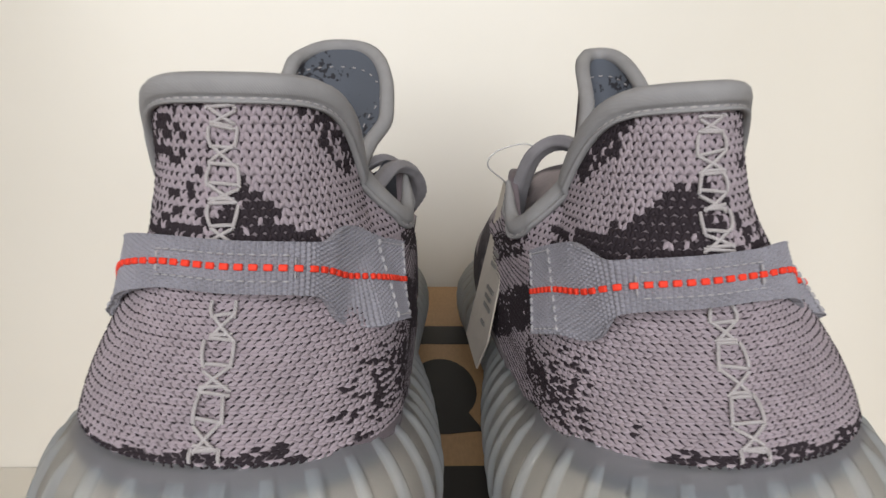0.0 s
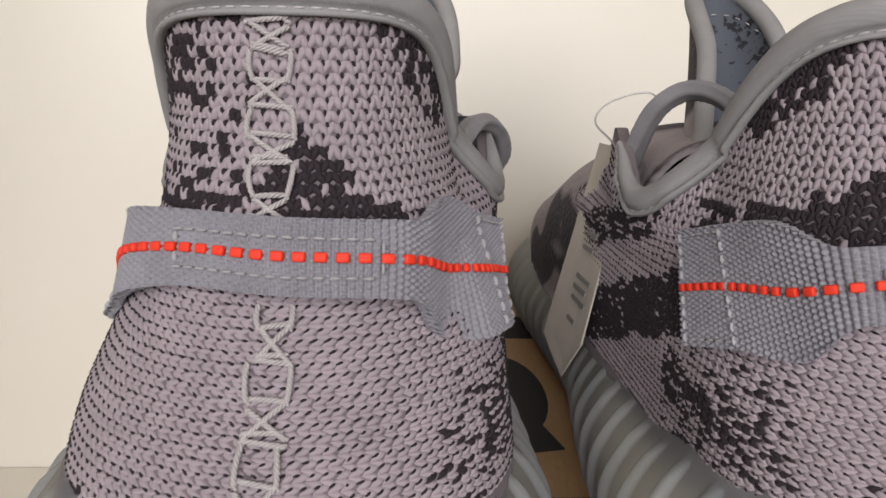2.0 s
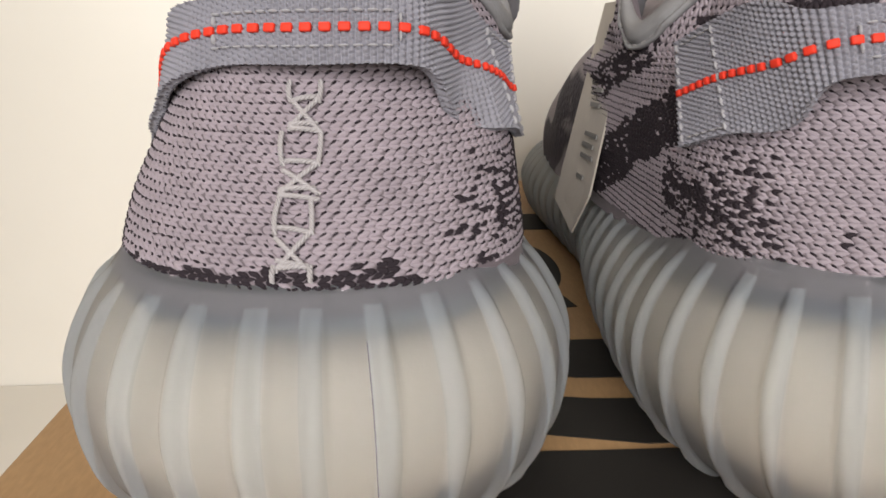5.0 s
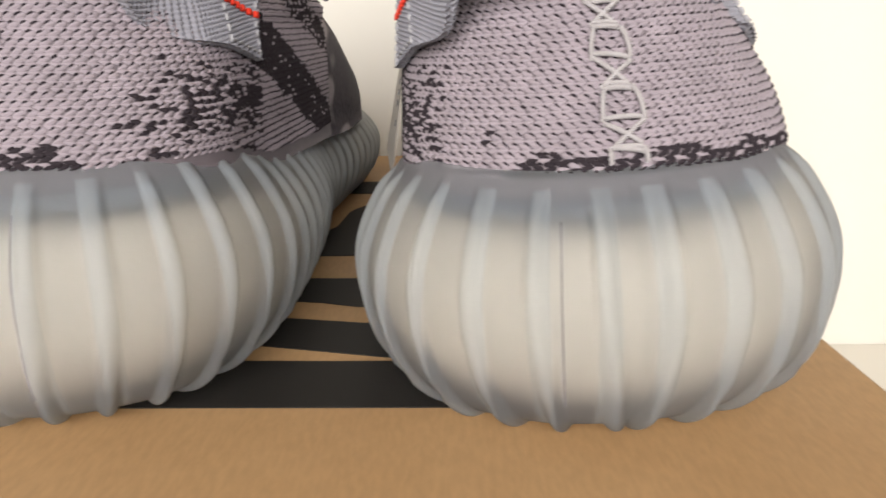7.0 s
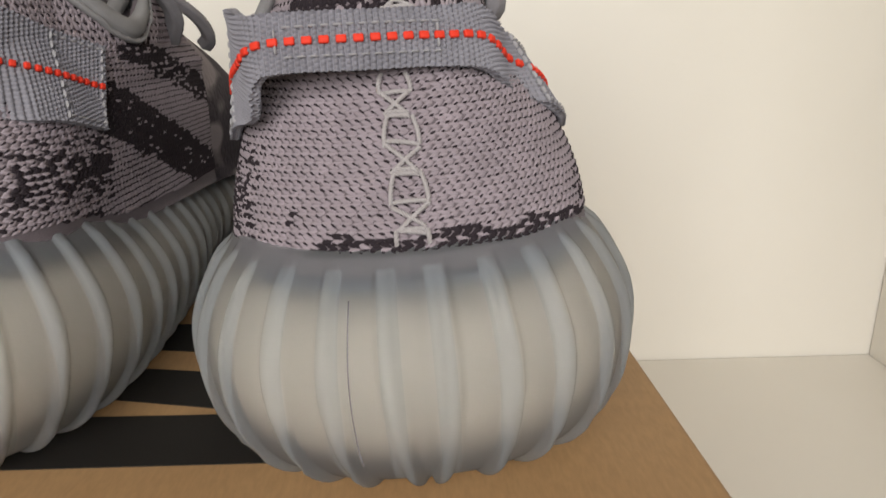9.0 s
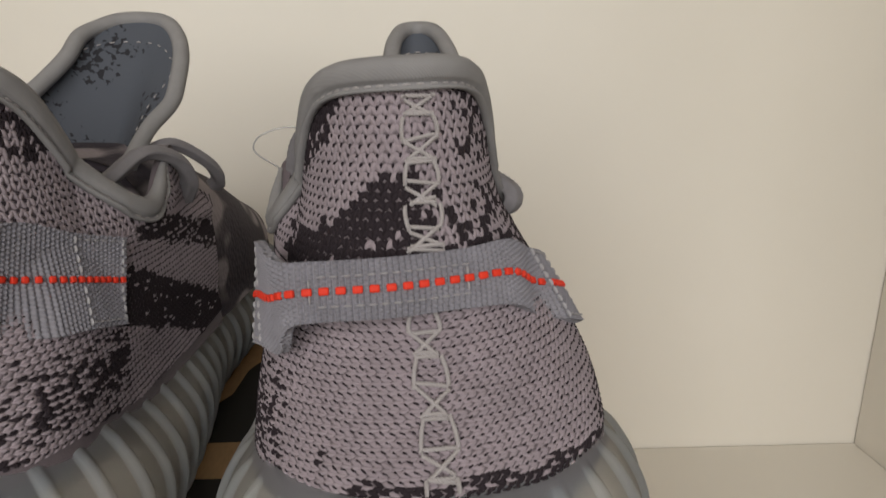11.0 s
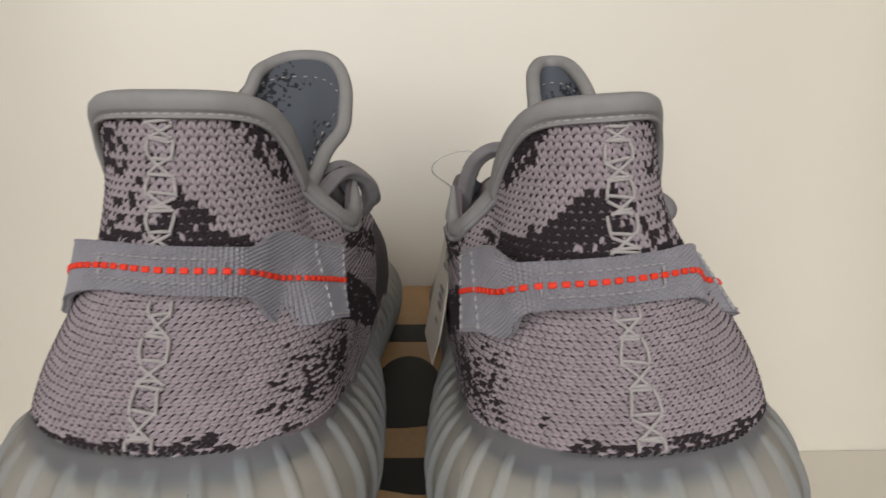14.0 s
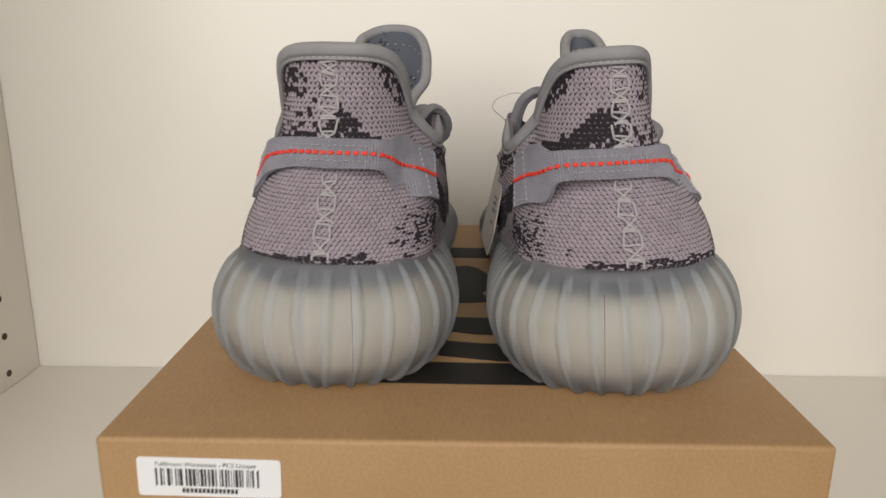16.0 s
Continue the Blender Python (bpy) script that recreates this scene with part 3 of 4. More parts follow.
def build_knit(parent, m, seed):
    rng = np.random.default_rng(seed)
    cs, us, vs, ns, col = [], [], [], [], []
    z, row = 0.0396, 0
    ts = np.linspace(-0.99, 0.99, 1400)
    dome = np.array(DOME_V)
    pair = 0
    while z < 0.1165:
        fine = z < 0.078
        pitch = 0.00182 if fine else 0.00208
        step = 0.00150 if fine else 0.00172
        line = skin(ts, np.full(ts.shape, z))
        arc = np.concatenate([[0], np.cumsum(np.linalg.norm(np.diff(line, axis=0), axis=1))])
        zero = np.interp(0.0, ts, arc)
        k0 = int(-zero / pitch)
        for k in range(k0, int((arc[-1] - zero) / pitch)):
            at = zero + (k + (0.5 * (row % 2) if fine else 0.25 * (row % 2))) * pitch + rng.normal(0, 0.00008)
            if at < 0.001 or at > arc[-1] - 0.001:
                continue
            pair += 1
            zj = z + rng.normal(0, 0.00007)
            half_row = 0.5 * step
            if fine:
                # a chain of V lying along the row, a dark dome under it for the valley's shade
                t = float(np.interp(at, arc, ts))
                way = 0.10 if t > 0 else math.pi - 0.10
                for leg in (-1, 1):
                    cs.append((t, zj + leg * 0.00034, pair, 0))
                    us.append((0.00116 + rng.normal(0, 0.00005), 0.00050, leg * 0.30 + way + rng.normal(0, 0.05), 0.00046))
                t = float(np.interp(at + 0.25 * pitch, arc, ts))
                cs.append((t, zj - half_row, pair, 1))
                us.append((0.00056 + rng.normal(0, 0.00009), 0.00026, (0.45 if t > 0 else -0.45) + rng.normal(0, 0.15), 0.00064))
            else:
                # two legs of a V, a dark dome between that paints the shaded gap
                open_v = 0.50 if at > zero else 0.42
                for leg in (-1, 1):
                    t = float(np.interp(at + leg * 0.00052, arc, ts))
                    cs.append((t, zj + rng.normal(0, 0.00006), pair, 0))
                    us.append((0.00122 + rng.normal(0, 0.00008), 0.00066 if at > zero else 0.00060, math.pi / 2 - leg * open_v + rng.normal(0, 0.12), 0.00066))
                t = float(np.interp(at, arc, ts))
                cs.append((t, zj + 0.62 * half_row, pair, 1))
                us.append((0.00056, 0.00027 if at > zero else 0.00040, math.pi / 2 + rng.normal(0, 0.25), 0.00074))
        slope = float(np.diff(soft_table(np.array([z, z + 0.001]), BACK_LINE))[0]) / 0.001
        z += step / math.hypot(1, slope * 0.8)
        row += 1
    tt, zz, pp, hole = np.array(cs).T
    keep = (zz < rim_z(tt) - 0.0036) & (zz > sole_top(skin(tt, zz)[:, 1]) - 0.0009)
    tt, zz, pp, hole = tt[keep], zz[keep], pp[keep].astype(int), hole[keep]
    par = np.array(us)[keep]
    c, n = skin(tt, zz), outward(tt, zz)
    e = 1e-3
    tan = skin(tt + e, zz) - skin(tt - e, zz)
    tan /= np.linalg.norm(tan, axis=1)[:, None]
    up = np.cross(n, tan)
    ca, sa = np.cos(par[:, 2])[:, None], np.sin(par[:, 2])[:, None]
    u, v = tan * ca + up * sa, -tan * sa + up * ca
    verts = (c[:, None] - n[:, None] * 0.00012 + u[:, None] * dome[None, :, 0:1] * par[:, None, 0:1] + v[:, None] * dome[None, :, 1:2] * par[:, None, 1:2]
             + n[:, None] * dome[None, :, 2:3] * par[:, None, 3:4])
    nv = len(DOME_V)
    faces, idx = [], []
    single = rng.random(len(c))
    draw = rng.random(int(pp.max()) + 1)[pp]
    for i in range(len(c)):
        share = dark_share(c[i], tt[i], seed)
        # hole domes are always dark: gap shade put in as colour
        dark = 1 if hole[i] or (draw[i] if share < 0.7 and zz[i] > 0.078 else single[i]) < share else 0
        for f in DOME_F:
            q = tuple(i * nv + j for j in f)
            faces.append(q if m > 0 else q[::-1])
            idx.append(dark)
    ob = piece("knit_fabric", mirror(verts.reshape(-1, 3), m), faces, [KNIT_LIGHT, KNIT_DARK], parent, "mauve grey and dark plum knitted yarn with painted gap shade", idx)
    return tagged(ob, kind="stuff")


def thread(parent, a, b, m, bow=0.0):
    """One two-ply stitch of pale thread between two places (s, z) of the heel."""
    n = 19
    u = np.linspace(0, 1, n)
    s = a[0] + (b[0] - a[0]) * u + bow * np.sin(u * math.pi)
    z = a[1] + (b[1] - a[1]) * u
    lift = 0.0004 + 0.00075 * np.sin(np.clip(u, 0.02, 0.98) * math.pi) ** 0.5
    mid = on_skin(s, z, lift)
    tan = np.gradient(mid, axis=0)
    tan /= np.linalg.norm(tan, axis=1)[:, None]
    nor = on_skin(s, z, 0.001) - on_skin(s, z, 0)
    nor /= np.linalg.norm(nor, axis=1)[:, None]
    side = np.cross(tan, nor)
    length = np.linalg.norm(mid[-1] - mid[0])
    v, f = [], []
    for k in range(3):
        ang = u[:, None] * length / 0.0021 * 2 * math.pi + k * 2 * math.pi / 3
        path = mid + 0.00025 * (np.cos(ang) * side + np.sin(ang) * nor)
        vv, ff = tube_data(mirror(path, m), 0.00021, 6, 1.0, len(v))
        v += vv
        f += ff
    piece("thread", v, f, THREAD, parent)


def build_seam(parent, m, seed):
    rng = random.Random(seed)
    j = lambda k=0.00060: rng.uniform(-k, k)

    def run(z0, z1, step, w, lean):
        z = z0
        while z + step * 0.4 < z1:
            c = lean * (z - 0.05)
            a, b = z + step * 0.46, min(z + step, z1)
            w1, w2 = w + j(), w + j()
            thread(parent, (c - w1, z + j()), (c + w1, z + j()), m)
            thread(parent, (c - w1, z + 0.0007 + j()), (c + w1 * 0.8, z + 0.0006 + j()), m)
            thread(parent, (c - w1, z + j()), (c + w2, a + j()), m)
            thread(parent, (c + w1, z + j()), (c - w2, a + j()), m)
            thread(parent, (c - w2 * 0.9, a + 0.0003 + j()), (c + w2 * 0.9, a + 0.0003 + j()), m)
            thread(parent, (c - w2, a), (c - w1 * 0.95, b), m, -0.0002)
            thread(parent, (c + w2, a), (c + w1 * 0.95, b), m, 0.0002)
            z += step
    thread(parent, (-0.0027, 0.0468), (-0.0026, 0.0490), m)
    thread(parent, (0.0027, 0.0468), (0.0026, 0.0490), m)
    run(0.0488, 0.0735, 0.0088, 0.0026, 0.05)
    run(0.0835, 0.1108, 0.0078, 0.0027, -0.02)


def bits(name, me, places, parent):
    for q in places:
        ob = new(name, me)
        ob.parent = parent
        ob.matrix_local = q


def capsule_mesh(name, length, width, height, mat):
    v, f = [], []
    for i, (x, r) in enumerate(((-1, 0.25), (-0.8, 0.75), (-0.3, 1.0), (0.3, 1.0), (0.8, 0.75), (1, 0.25))):
        for k in range(6):
            a = 2 * math.pi * k / 6
            v.append((x * length / 2, math.cos(a) * r * width / 2, math.sin(a) * r * height / 2))
    f = grid_faces_ring(6, 6) + [tuple(range(6)), tuple(30 + k for k in reversed(range(6)))]
    return mesh_of(name, v, f, mat)


STITCH = capsule_mesh("stitch", 0.0015, 0.00042, 0.0012, WEB_STITCH)
BINDING_STITCH = capsule_mesh("binding_stitch", 0.0015, 0.0004, 0.0005, THREAD)


def dash_mesh(half):
    bm = box_bm(-half, half, -0.00066, 0.00066, -0.0003, 0.00062, 0.0003, 2)
    me = bpy.data.meshes.new("orange_dash")
    bm.to_mesh(me)
    bm.free()
    me.materials.append(ORANGE)
    me.polygons.foreach_set("use_smooth", [True] * len(me.polygons))
    return me


DASH, SMALL_DASH = dash_mesh(0.00088), dash_mesh(0.00062)


def frame_of(p, tan, nor):
    x = Vector(tan).normalized()
    z = Vector(nor).normalized()
    y = z.cross(x).normalized()
    z = x.cross(y)
    return Matrix.Translation(Vector(p)) @ Matrix((x, y, z)).transposed().to_4x4()


def strap_place(a, w, m, across=False, lift=0.0007):
    e = 0.004
    ar = lambda q: np.array([q])
    p = strap_frame(ar(a), ar(w))[0]
    ta = strap_frame(ar(a + e), ar(w))[0] - strap_frame(ar(a - e), ar(w))[0]
    tw = strap_frame(ar(a), ar(w + 0.02))[0] - strap_frame(ar(a), ar(w - 0.02))[0]
    n = np.cross(ta, tw)
    n /= np.linalg.norm(n)
    p = p + n * lift
    d = tw if across else ta
    for q in (p, d, n):
        q[0] *= m
    return frame_of(p, d, n)


def dress_strap(strap, m):
    length, k = STRAP["length"], STRAP["knots"]
    mm = 2 / length
    a, places, small = k[4], [], []
    for sg in (-1, 1):
        a = k[4] if sg > 0 else k[4] - 0.0028 * mm
        while abs(a) < 0.985:
            sewn = a > k[7] or a < k[1]
            (small if sewn else places).append(strap_place(a, 0.0, m))
            a += sg * (0.0021 if sewn else 0.0028) * mm
    bits("orange_dash", DASH, places, strap)
    bits("orange_dash", SMALL_DASH, small, strap)
    places = []
    for w in (-0.50, 0.46):
        places += [strap_place(a, w, m) for a in np.arange(k[3], k[5], 0.0021 * mm)]
    for a in (k[3], k[5]):
        places += [strap_place(a, w, m, True, 0.0010) for w in (-0.25, 0.25)]
    for a0, a1 in ((k[0] + 0.025, k[1]), (k[9] - 0.025, k[8])):
        for a in (a0, a1):
            places += [strap_place(a, w, m, True) for w in np.linspace(-0.86, 0.86, 9)]
        lo, hi = min(a0, a1), max(a0, a1)
        places += [strap_place(a, w, m) for a in np.arange(lo + 0.001 * mm, hi, 0.0021 * mm) for w in (-0.88, 0.88)]
    bits("stitch", STITCH, places, strap)


def dress_piping(pip, m):
    places = []
    ts = np.linspace(-0.60, 0.60, 900)
    z = rim_z(ts)
    rim = skin(ts, z)
    n = outward(ts, z - 0.003)
    tan = np.gradient(rim, axis=0)
    up = np.cross(n, tan)
    up /= np.linalg.norm(up, axis=1)[:, None]
    up *= np.sign(up[450, 2])
    arc = np.concatenate([[0], np.cumsum(np.linalg.norm(np.diff(rim, axis=0), axis=1))])
    for d in np.arange(0.001, arc[-1], 0.0023):
        i = int(np.searchsorted(arc, d))
        i = min(i, len(ts) - 1)
        f = min(1.0, max(0.12, (0.615 - abs(ts[i])) / 0.08)) ** 0.6
        p = rim[i] + (n[i] * 0.0013 - up[i] * 0.0040) * f
        q = [p.copy(), tan[i].copy(), n[i].copy()]
        for c in q:
            c[0] *= m
        places.append(frame_of(*q))
    bits("binding_stitch", BINDING_STITCH, places, pip)


def lining_material():
    m = Mat("speckled_blue_grey_lining", (0.22, 0.25, 0.31), 0.85)
    n = m.noise(520, 2, 0.5)
    big = m.noise(40, 2)
    mul = m.node("Math")
    mul.operation = "MULTIPLY"
    m.link(n, mul.inputs[0])
    m.link(big, mul.inputs[1])
    m.color(m.ramp(mul.outputs[0], [(0.29, (0.082, 0.092, 0.115)), (0.32, (0.018, 0.018, 0.024))]))
    m.bump(m.noise(900, 2), 0.3, 0.0003)
    return m.m


LINING_SPECK = lining_material()


TONGUE_AT = [0, 0.5, 0.72, 0.9, 1.0]


def build_tongue(parent, m, dx, dy, wide, tilt, high, deep, outer, inner):
    """outer, inner: the tongue's half widths on its two sides, at five heights, as shares of its width."""
    nv, na = 30, 31
    a = np.linspace(-1, 1, na)
    g = np.zeros((nv, na, 3))
    for i, v in enumerate(np.linspace(0, 1, nv)):
        w = wide * np.where(a < 0, np.interp(v, TONGUE_AT, outer), np.interp(v, TONGUE_AT, inner))
        drop = (0.25 * wide + 0.011) * np.abs(a) ** 2.6 * v
        g[i, :, 0] = dx * v + w * np.sin(a * 1.25) / np.sin(1.25) + tilt * v * a
        g[i, :, 2] = 0.052 + v * high - drop
        g[i, :, 1] = 0.114 + dy * v + 0.012 * v**2 - deep * a**2 * (1 - 0.40 * v)
    n = grid_normals(g)
    n *= np.sign(n[15, 15, 1])
    tongue = sheet("tongue", mirror(g, m), mirror(n, m), 0.0022, LINING_SPECK, parent, "blue-grey lined knitted tongue", m, KNIT_VAMP)
    h = g + n * 0.0011
    rim = np.vstack([h[6:, 0], h[-1, 1:-1], h[6:, -1][::-1]])
    rim = smoothed(np.vstack([rim[::3], rim[-1:]]), 150)
    binding = tube("tongue_binding", mirror(rim, m), 0.0025, PIPING, tongue, "grey binding tape on the tongue")
    # a row of stitches along the binding, on the lining
    edge = np.vstack([g[6:, 3], g[-4, 4:-4], g[6:, -4][::-1]])
    edge = smoothed(np.vstack([edge[::3], edge[-1:]]), 44)
    tan = np.gradient(edge, axis=0)
    bits("binding_stitch", BINDING_STITCH, [frame_of((m * q[0], q[1] - 0.0006, q[2]), (m * d[0], d[1], d[2]), (0.1, -1.0, 0.12)) for q, d in zip(edge, tan)], binding)
    return tongue


def build_insole(parent, m):
    p, nor, at, total = sole_outline(160)
    q = p - nor * 0.012
    v = [(m * x, y, 0.043 - 0.006 * min(1, y / 0.2)) for x, y in q] + [(m * x, y, 0.0385 - 0.006 * min(1, y / 0.2)) for x, y in q]
    n = len(q)
    f = [tuple(range(n)), tuple(range(2 * n - 1, n - 1, -1))] + [(i, n + i, n + (i + 1) % n, (i + 1) % n) for i in range(n)]
    piece("insole", v, f, INSOLE, parent, "dark blue-grey insole")


def build_lace(parent, frame_m, points, radius=0.0024):
    """A braided lace through places of the room, kept under its shoe: an oval tube with a braid of ridges."""
    inv = frame_m.inverted()
    path = smoothed([tuple(inv @ Vector(p)) for p in points], 110)
    sides = 20
    v, f = tube_data(path, radius, sides, 0.72)
    v = np.array(v).reshape(len(path), sides, 3)
    k = np.arange(sides)[None, :]
    i = np.arange(len(path))[:, None]
    ridge = 1 + 0.14 * np.cos(2 * math.pi * (k / sides * 5))
    ridge = ridge * (1 + 0.03 * np.cos(i * 1.6 + k * 2.5))
    v = path[:, None] + (v - path[:, None]) * ridge[..., None]
    piece("lace", v.reshape(-1, 3), f, LACE, parent, "grey braided lace loop")


def build_shoe(m, where, turn, lean, halves, flare, shift, seed, loop, tongue, laces, label):
    SHAPE["in"], SHAPE["out"] = halves
    SHAPE["flare"] = flare
    at = pose(*where, 0, lean, turn)
    lay_strap(loop, at, m)
    shoe = thing("sneaker", at, label, "shoe", "pair of sneakers")
    build_sole(shoe, m, shift)
    quarter = build_quarter(shoe, m)
    build_knit(quarter, m, seed)
    build_seam(quarter, m, seed)
    build_vamp(shoe, m)
    dress_piping(build_piping(shoe, m), m)
    dress_strap(build_strap(shoe, m), m)
    build_tongue(shoe, m, *tongue)
    build_insole(shoe, m)
    for path in laces:
        build_lace(shoe, at, path)
    return shoe


def build_box():
    box = thing("shoe_box", pose(0, 0, 0), "brown kraft cardboard shoe box with dark print", "box")
    from_bm("carton", box_bm(-BOX_W / 2, BOX_W / 2, 0, BOX_D, 0, BOX_H, 0.0016, 3), BOARD, box, "plain brown kraft carton", True)

    def printed(points, z=BOX_H + 0.0002):
        bm = bmesh.new()
        vs = [bm.verts.new((x, y, z)) for x, y in points]
        top = bm.faces.new(vs)
        r = bmesh.ops.extrude_face_region(bm, geom=[top])
        for e in r["geom"]:
            if isinstance(e, bmesh.types.BMVert):
                e.co.z -= 0.0006
        from_bm("printed_shape", bm, PRINT, box, "dark grey printed shape")

    x0, x1 = -0.060, 0.068
    printed([(x0, 0.0410), (x1, 0.0398), (x1, 0.0590), (0.004, 0.0592), (x0, 0.0605)])
    printed([(x0, 0.0790), (-0.030, 0.0712), (-0.012, 0.0668), (0.004, 0.0634), (0.015, 0.0610), (x1, 0.0610), (x1, 0.0770), (0.008, 0.0792), (-0.010, 0.0822), (x0, 0.0880)])
    printed([(x0, 0.0965), (-0.02, 0.0945), (-0.003, 0.0920), (0.006, 0.0892), (0.03, 0.0880), (x1, 0.0880), (x1, 0.1090), (0.0, 0.1100), (x0, 0.1110)])
    blob = [(-0.07, 0.1285), (0.004, 0.1305), (0.016, 0.1325)]
    blob += [(0.004 + 0.013 * math.cos(a), 0.168 + 0.028 * math.sin(a)) for a in np.linspace(-0.9, 2.6, 18)]
    blob += [(-0.009, 0.163), (-0.0135, 0.1545), (-0.022, 0.150), (-0.07, 0.1490)]
    printed(blob)
    printed([(-0.06, 0.215), (0.07, 0.212), (0.07, 0.236), (-0.06, 0.238)])
    # paper sticker on the front end
    mid = pose(-0.0784, -0.0002, 0.107, 90, 0.9, 0)
    sticker = from_bm("sticker", rounded_card(0.0440, 0.0132, 0.0012, 0.00025), PAPER, box, "white paper barcode sticker")
    sticker.matrix_local = mid
    rng = random.Random(11)
    x = -0.0165
    while x < 0.0160:
        w = rng.choice((0.00025, 0.00025, 0.0004, 0.0006, 0.0009))
        from_bm("barcode_line", box_bm(x, x + w, -0.0030, 0.0029, 0.00026, 0.00034), INK, sticker)
        x += w + rng.choice((0.0003, 0.0004, 0.0005, 0.0009))
    for i in range(14):
        from_bm("number_bar", box_bm(-0.0085 + i * 0.00125, -0.0085 + i * 0.00125 + 0.0009, -0.0053, -0.0038, 0.00026, 0.00034), INK, sticker)
    cu = bpy.data.curves.new("sticker_text", "FONT")
    cu.body, cu.size, cu.align_x, cu.extrude = "Fulfilment Warehouse - PCS Unique", 0.0021, "CENTER", 0.00003
    cu.materials.append(INK)
    tx = new("sticker_text", cu)
    tx.parent = sticker
    tx.matrix_local = pose(-0.001, 0.0037, 0.0003)
    return box


def rounded_card(w, h, r, thick):
    bm = bmesh.new()
    vs = []
    for cx, cy, a0 in ((w / 2 - r, h / 2 - r, 0), (-w / 2 + r, h / 2 - r, 90), (-w / 2 + r, -h / 2 + r, 180), (w / 2 - r, -h / 2 + r, 270)):
        for k in range(5):
            a = radians(a0 + k * 22.5)
            vs.append(bm.verts.new((cx + r * math.cos(a), cy + r * math.sin(a), 0)))
    face = bm.faces.new(vs)
    r = bmesh.ops.extrude_face_region(bm, geom=[face])
    for e in r["geom"]:
        if isinstance(e, bmesh.types.BMVert):
            e.co.z += thick
    return bm


def build_tag():
    tag = thing("hang_tag", pose(0, 0, 0), "cream paper hang tag on a clear nylon loop", "tag")
    pts = [Vector(p) for p in ((0.0217, 0.115, 0.2065), (0.0147, 0.120, 0.157), (0.0126, 0.130, 0.1440), (0.0104, 0.145, 0.1505), (0.0207, 0.138, 0.2055))]
    n = (pts[1] - pts[0]).cross(pts[4] - pts[0]).normalized()
    bm = bmesh.new()
    f = bm.faces.new([bm.verts.new(p) for p in pts])
    r = bmesh.ops.extrude_face_region(bm, geom=[f])
    for e in r["geom"]:
        if isinstance(e, bmesh.types.BMVert):
            e.co += n * 0.0005
    from_bm("card", bm, TAG_PAPER, tag, "cream paper card")
    left = -n if n.x > 0 else n
    down, across = (pts[1] - pts[0]).normalized(), (pts[4] - pts[0]).normalized()
    for d, c, w in ((0.012, 0.010, 0.004), (0.022, 0.009, 0.006), (0.026, 0.010, 0.008), (0.034, 0.008, 0.011), (0.037, 0.009, 0.010), (0.040, 0.008, 0.011), (0.046, 0.010, 0.006)):
        o = pts[0] + down * d + across * (c - w / 2) + left * 0.0008
        bm = bmesh.new()
        q = [o, o + across * w, o + across * w + down * 0.0012, o + down * 0.0012]
        face = bm.faces.new([bm.verts.new(v) for v in q])
        r = bmesh.ops.extrude_face_region(bm, geom=[face])
        for e in r["geom"]:
            if isinstance(e, bmesh.types.BMVert):
                e.co -= left * 0.0004
        from_bm("print_bar", bm, GREY_INK, tag)
    loop = smoothed([(0.0212, 0.121, 0.2045), (0.0175, 0.117, 0.2085), (0.0125, 0.113, 0.213), (0.0140, 0.111, 0.2170), (0.0205, 0.110, 0.2195), (0.0250, 0.111, 0.2185), (0.0262, 0.114, 0.2120)], 60)
    tube("nylon_loop", loop, 0.00022, NYLON, tag, "clear nylon loop", 6)
    return tag


TAG_PAPER = cloth("cream_tag_paper", (0.52, 0.47, 0.41), 600, 0.05)
LOOP_A = [(-0.0808, 0.0850, 0.1868, 0.0086, 0.50, 0.15), (-0.0757, 0.0725, 0.1920, 0.0080, 0.45, 0.15), (-0.0697, 0.0600, 0.1982, 0.0064, 0.40, 0.1), (-0.0600, 0.0525, 0.2008, 0.0053, 0.35, 0),
          (-0.0460, 0.0465, 0.2012, 0.0052, 0.35, 0), (-0.0320, 0.0460, 0.2010, 0.0052, 0.35, 0), (-0.0272, 0.0505, 0.1994, 0.0060, 0.35, 0), (-0.0236, 0.0585, 0.1960, 0.0108, 0.35, 0),
          (-0.0172, 0.0700, 0.1922, 0.0098, 0.45, -0.1), (-0.0112, 0.0815, 0.1886, 0.0096, 0.50, -0.1)]
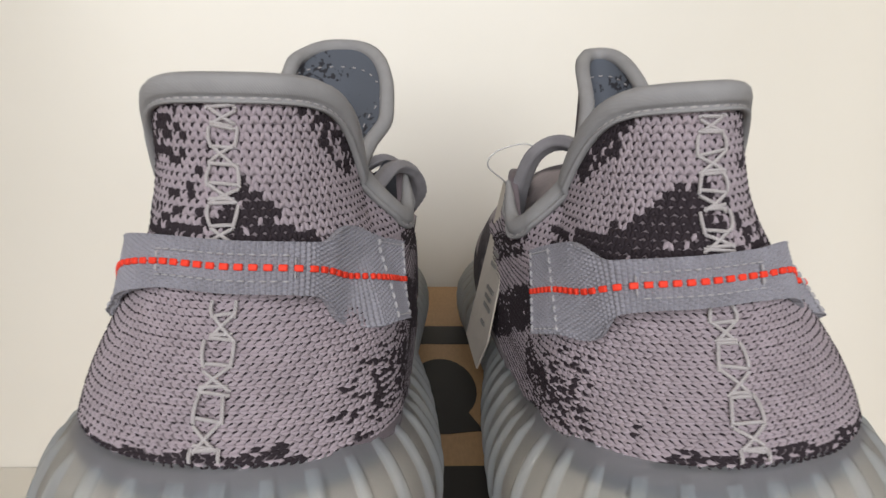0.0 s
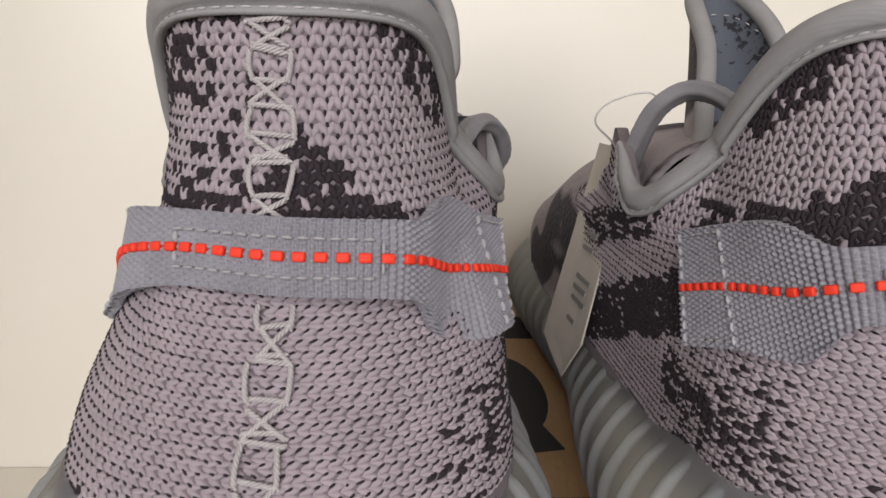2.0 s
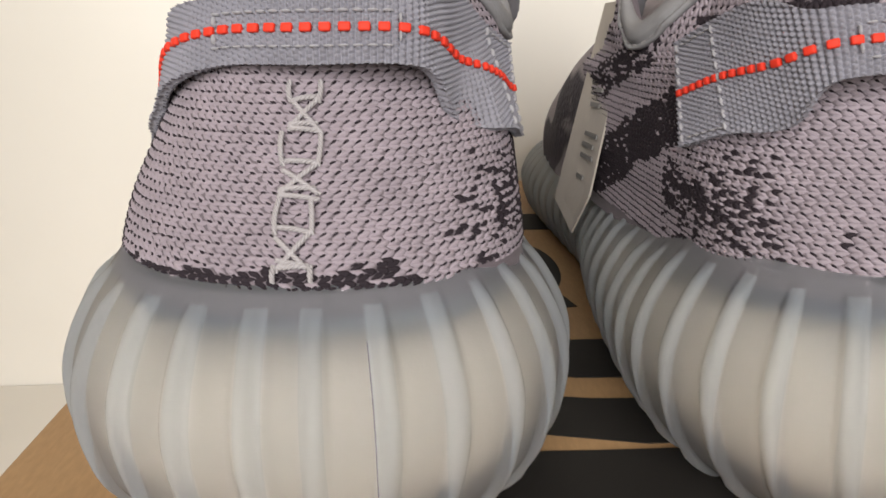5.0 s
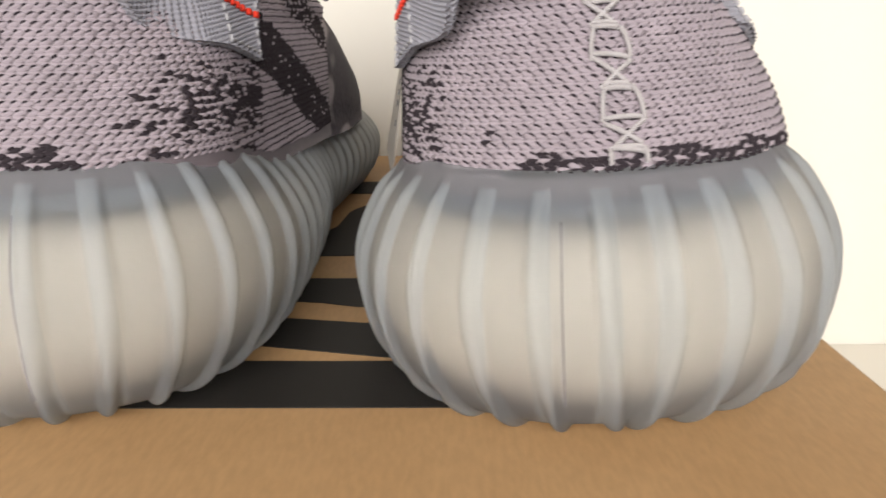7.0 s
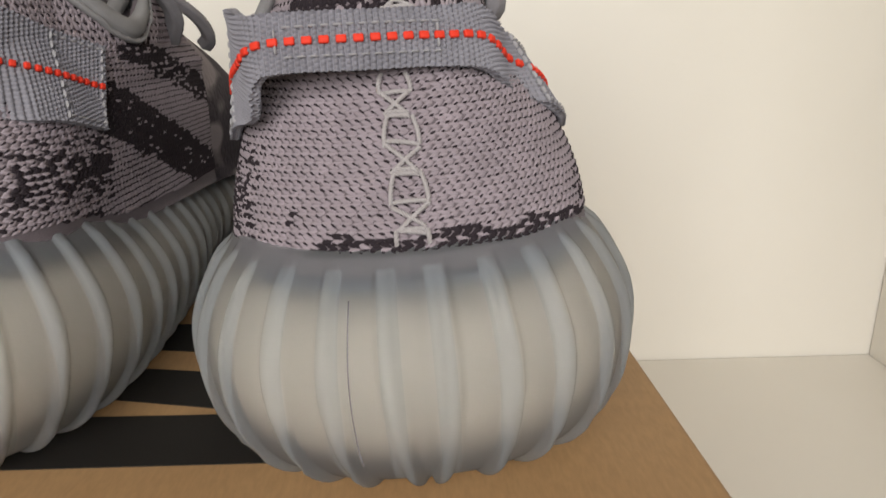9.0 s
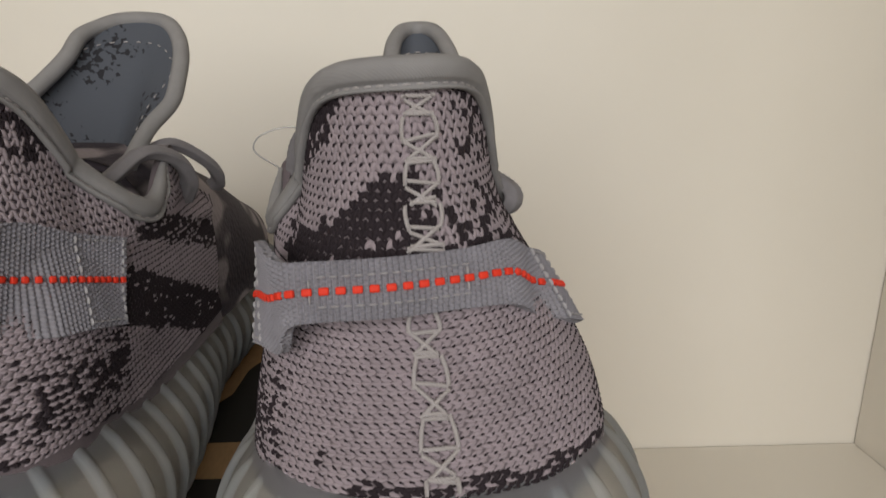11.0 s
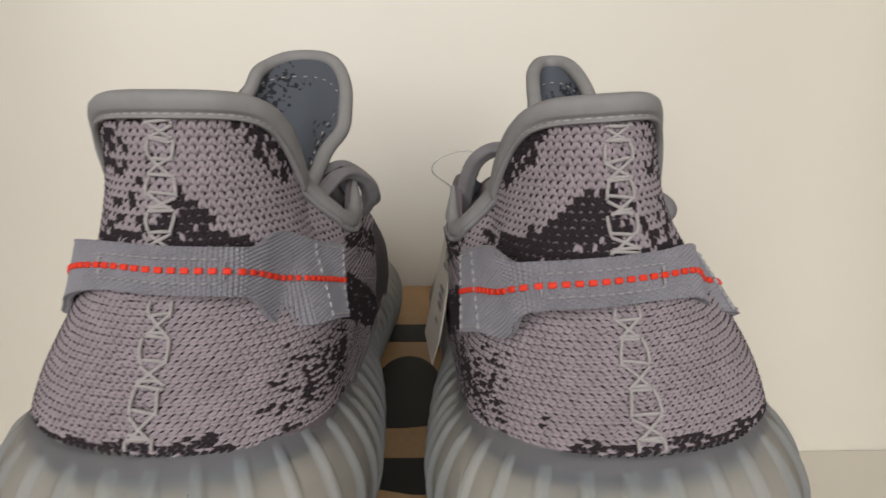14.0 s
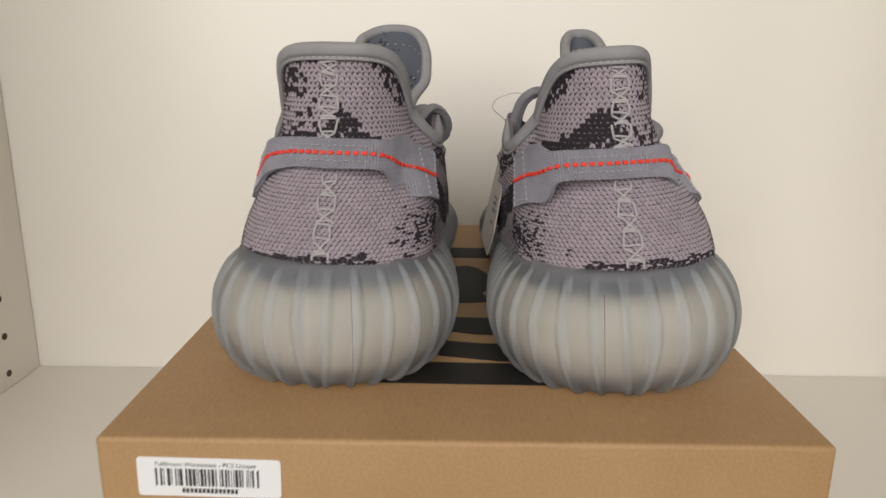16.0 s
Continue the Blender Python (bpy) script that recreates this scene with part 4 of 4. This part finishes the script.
LOOP_B = [(0.0832, 0.0800, 0.1866, 0.0082, 0.50, 0.15), (0.0757, 0.0630, 0.1928, 0.0076, 0.45, 0.15), (0.0692, 0.0518, 0.1990, 0.0062, 0.40, 0.1), (0.0600, 0.0465, 0.1996, 0.0053, 0.35, 0),
          (0.0470, 0.0428, 0.1992, 0.0052, 0.35, 0), (0.0335, 0.0425, 0.1985, 0.0052, 0.35, 0), (0.0288, 0.0445, 0.1974, 0.0060, 0.35, 0.1), (0.0258, 0.0505, 0.1950, 0.0102, 0.35, 0.15),
          (0.0221, 0.0612, 0.1922, 0.0100, 0.45, 0), (0.0192, 0.0728, 0.1880, 0.0100, 0.45, -0.1)]
build_box()
build_shoe(1, (-0.0490, 0.0225, BOX_H), -3.0, 0.0, (HALF_HEEL, OUTER), 1.0, -0.0012, 3, LOOP_A, (0.0080, 0.028, 0.0215, 0.001, 0.0762, 0.032, (1.6, 1.45, 1.2, 0.98, 0.78), (0.62, 0.50, 0.56, 0.84, 0.76)),
           [[(-0.027, 0.090, 0.200), (-0.019, 0.101, 0.2085), (-0.0140, 0.109, 0.2130), (-0.0090, 0.117, 0.2105), (-0.0072, 0.123, 0.2045), (-0.0105, 0.128, 0.198)],
            [(-0.026, 0.140, 0.208), (-0.018, 0.145, 0.211), (-0.010, 0.152, 0.205), (-0.0075, 0.157, 0.199), (-0.010, 0.160, 0.196)]],
           "grey mauve knitted sneaker with orange dashed heel loop")
build_shoe(-1, (0.0590, 0.0200, BOX_H), 1.0, -4.0, (COLLAR_IN, SQUEEZED), 0.25, 0.0008, 8, LOOP_B, (-0.008, 0.018, 0.0108, 0.0, 0.0740, 0.034, (1.6, 1.4, 1.1, 0.88, 0.8), (1.6, 1.4, 1.1, 0.88, 0.8)),
           [[(0.0225, 0.122, 0.197), (0.0225, 0.115, 0.207), (0.0250, 0.110, 0.2165), (0.0310, 0.107, 0.2205), (0.0370, 0.101, 0.2180), (0.0410, 0.096, 0.209)],
            [(0.062, 0.100, 0.2120), (0.0690, 0.093, 0.2110), (0.0748, 0.087, 0.2075), (0.0735, 0.088, 0.2035), (0.066, 0.097, 0.2030)]],
           "grey mauve knitted sneaker beside a paper hang tag")
build_tag()

# shelf pin holes in the left panel
for y, z in ((0.280, 0.011), (0.281, 0.039), (0.281, 0.067), (0.281, 0.095)):
    hole_bm = bmesh.new()
    bmesh.ops.create_cone(hole_bm, cap_ends=True, segments=20, radius1=0.0024, radius2=0.0024, depth=0.0012, matrix=pose(LEFT - 0.0003, y, z, 0, 90, 0))
    from_bm("pin_hole", hole_bm, HOLE, wall_left, "dark drilled shelf pin hole")
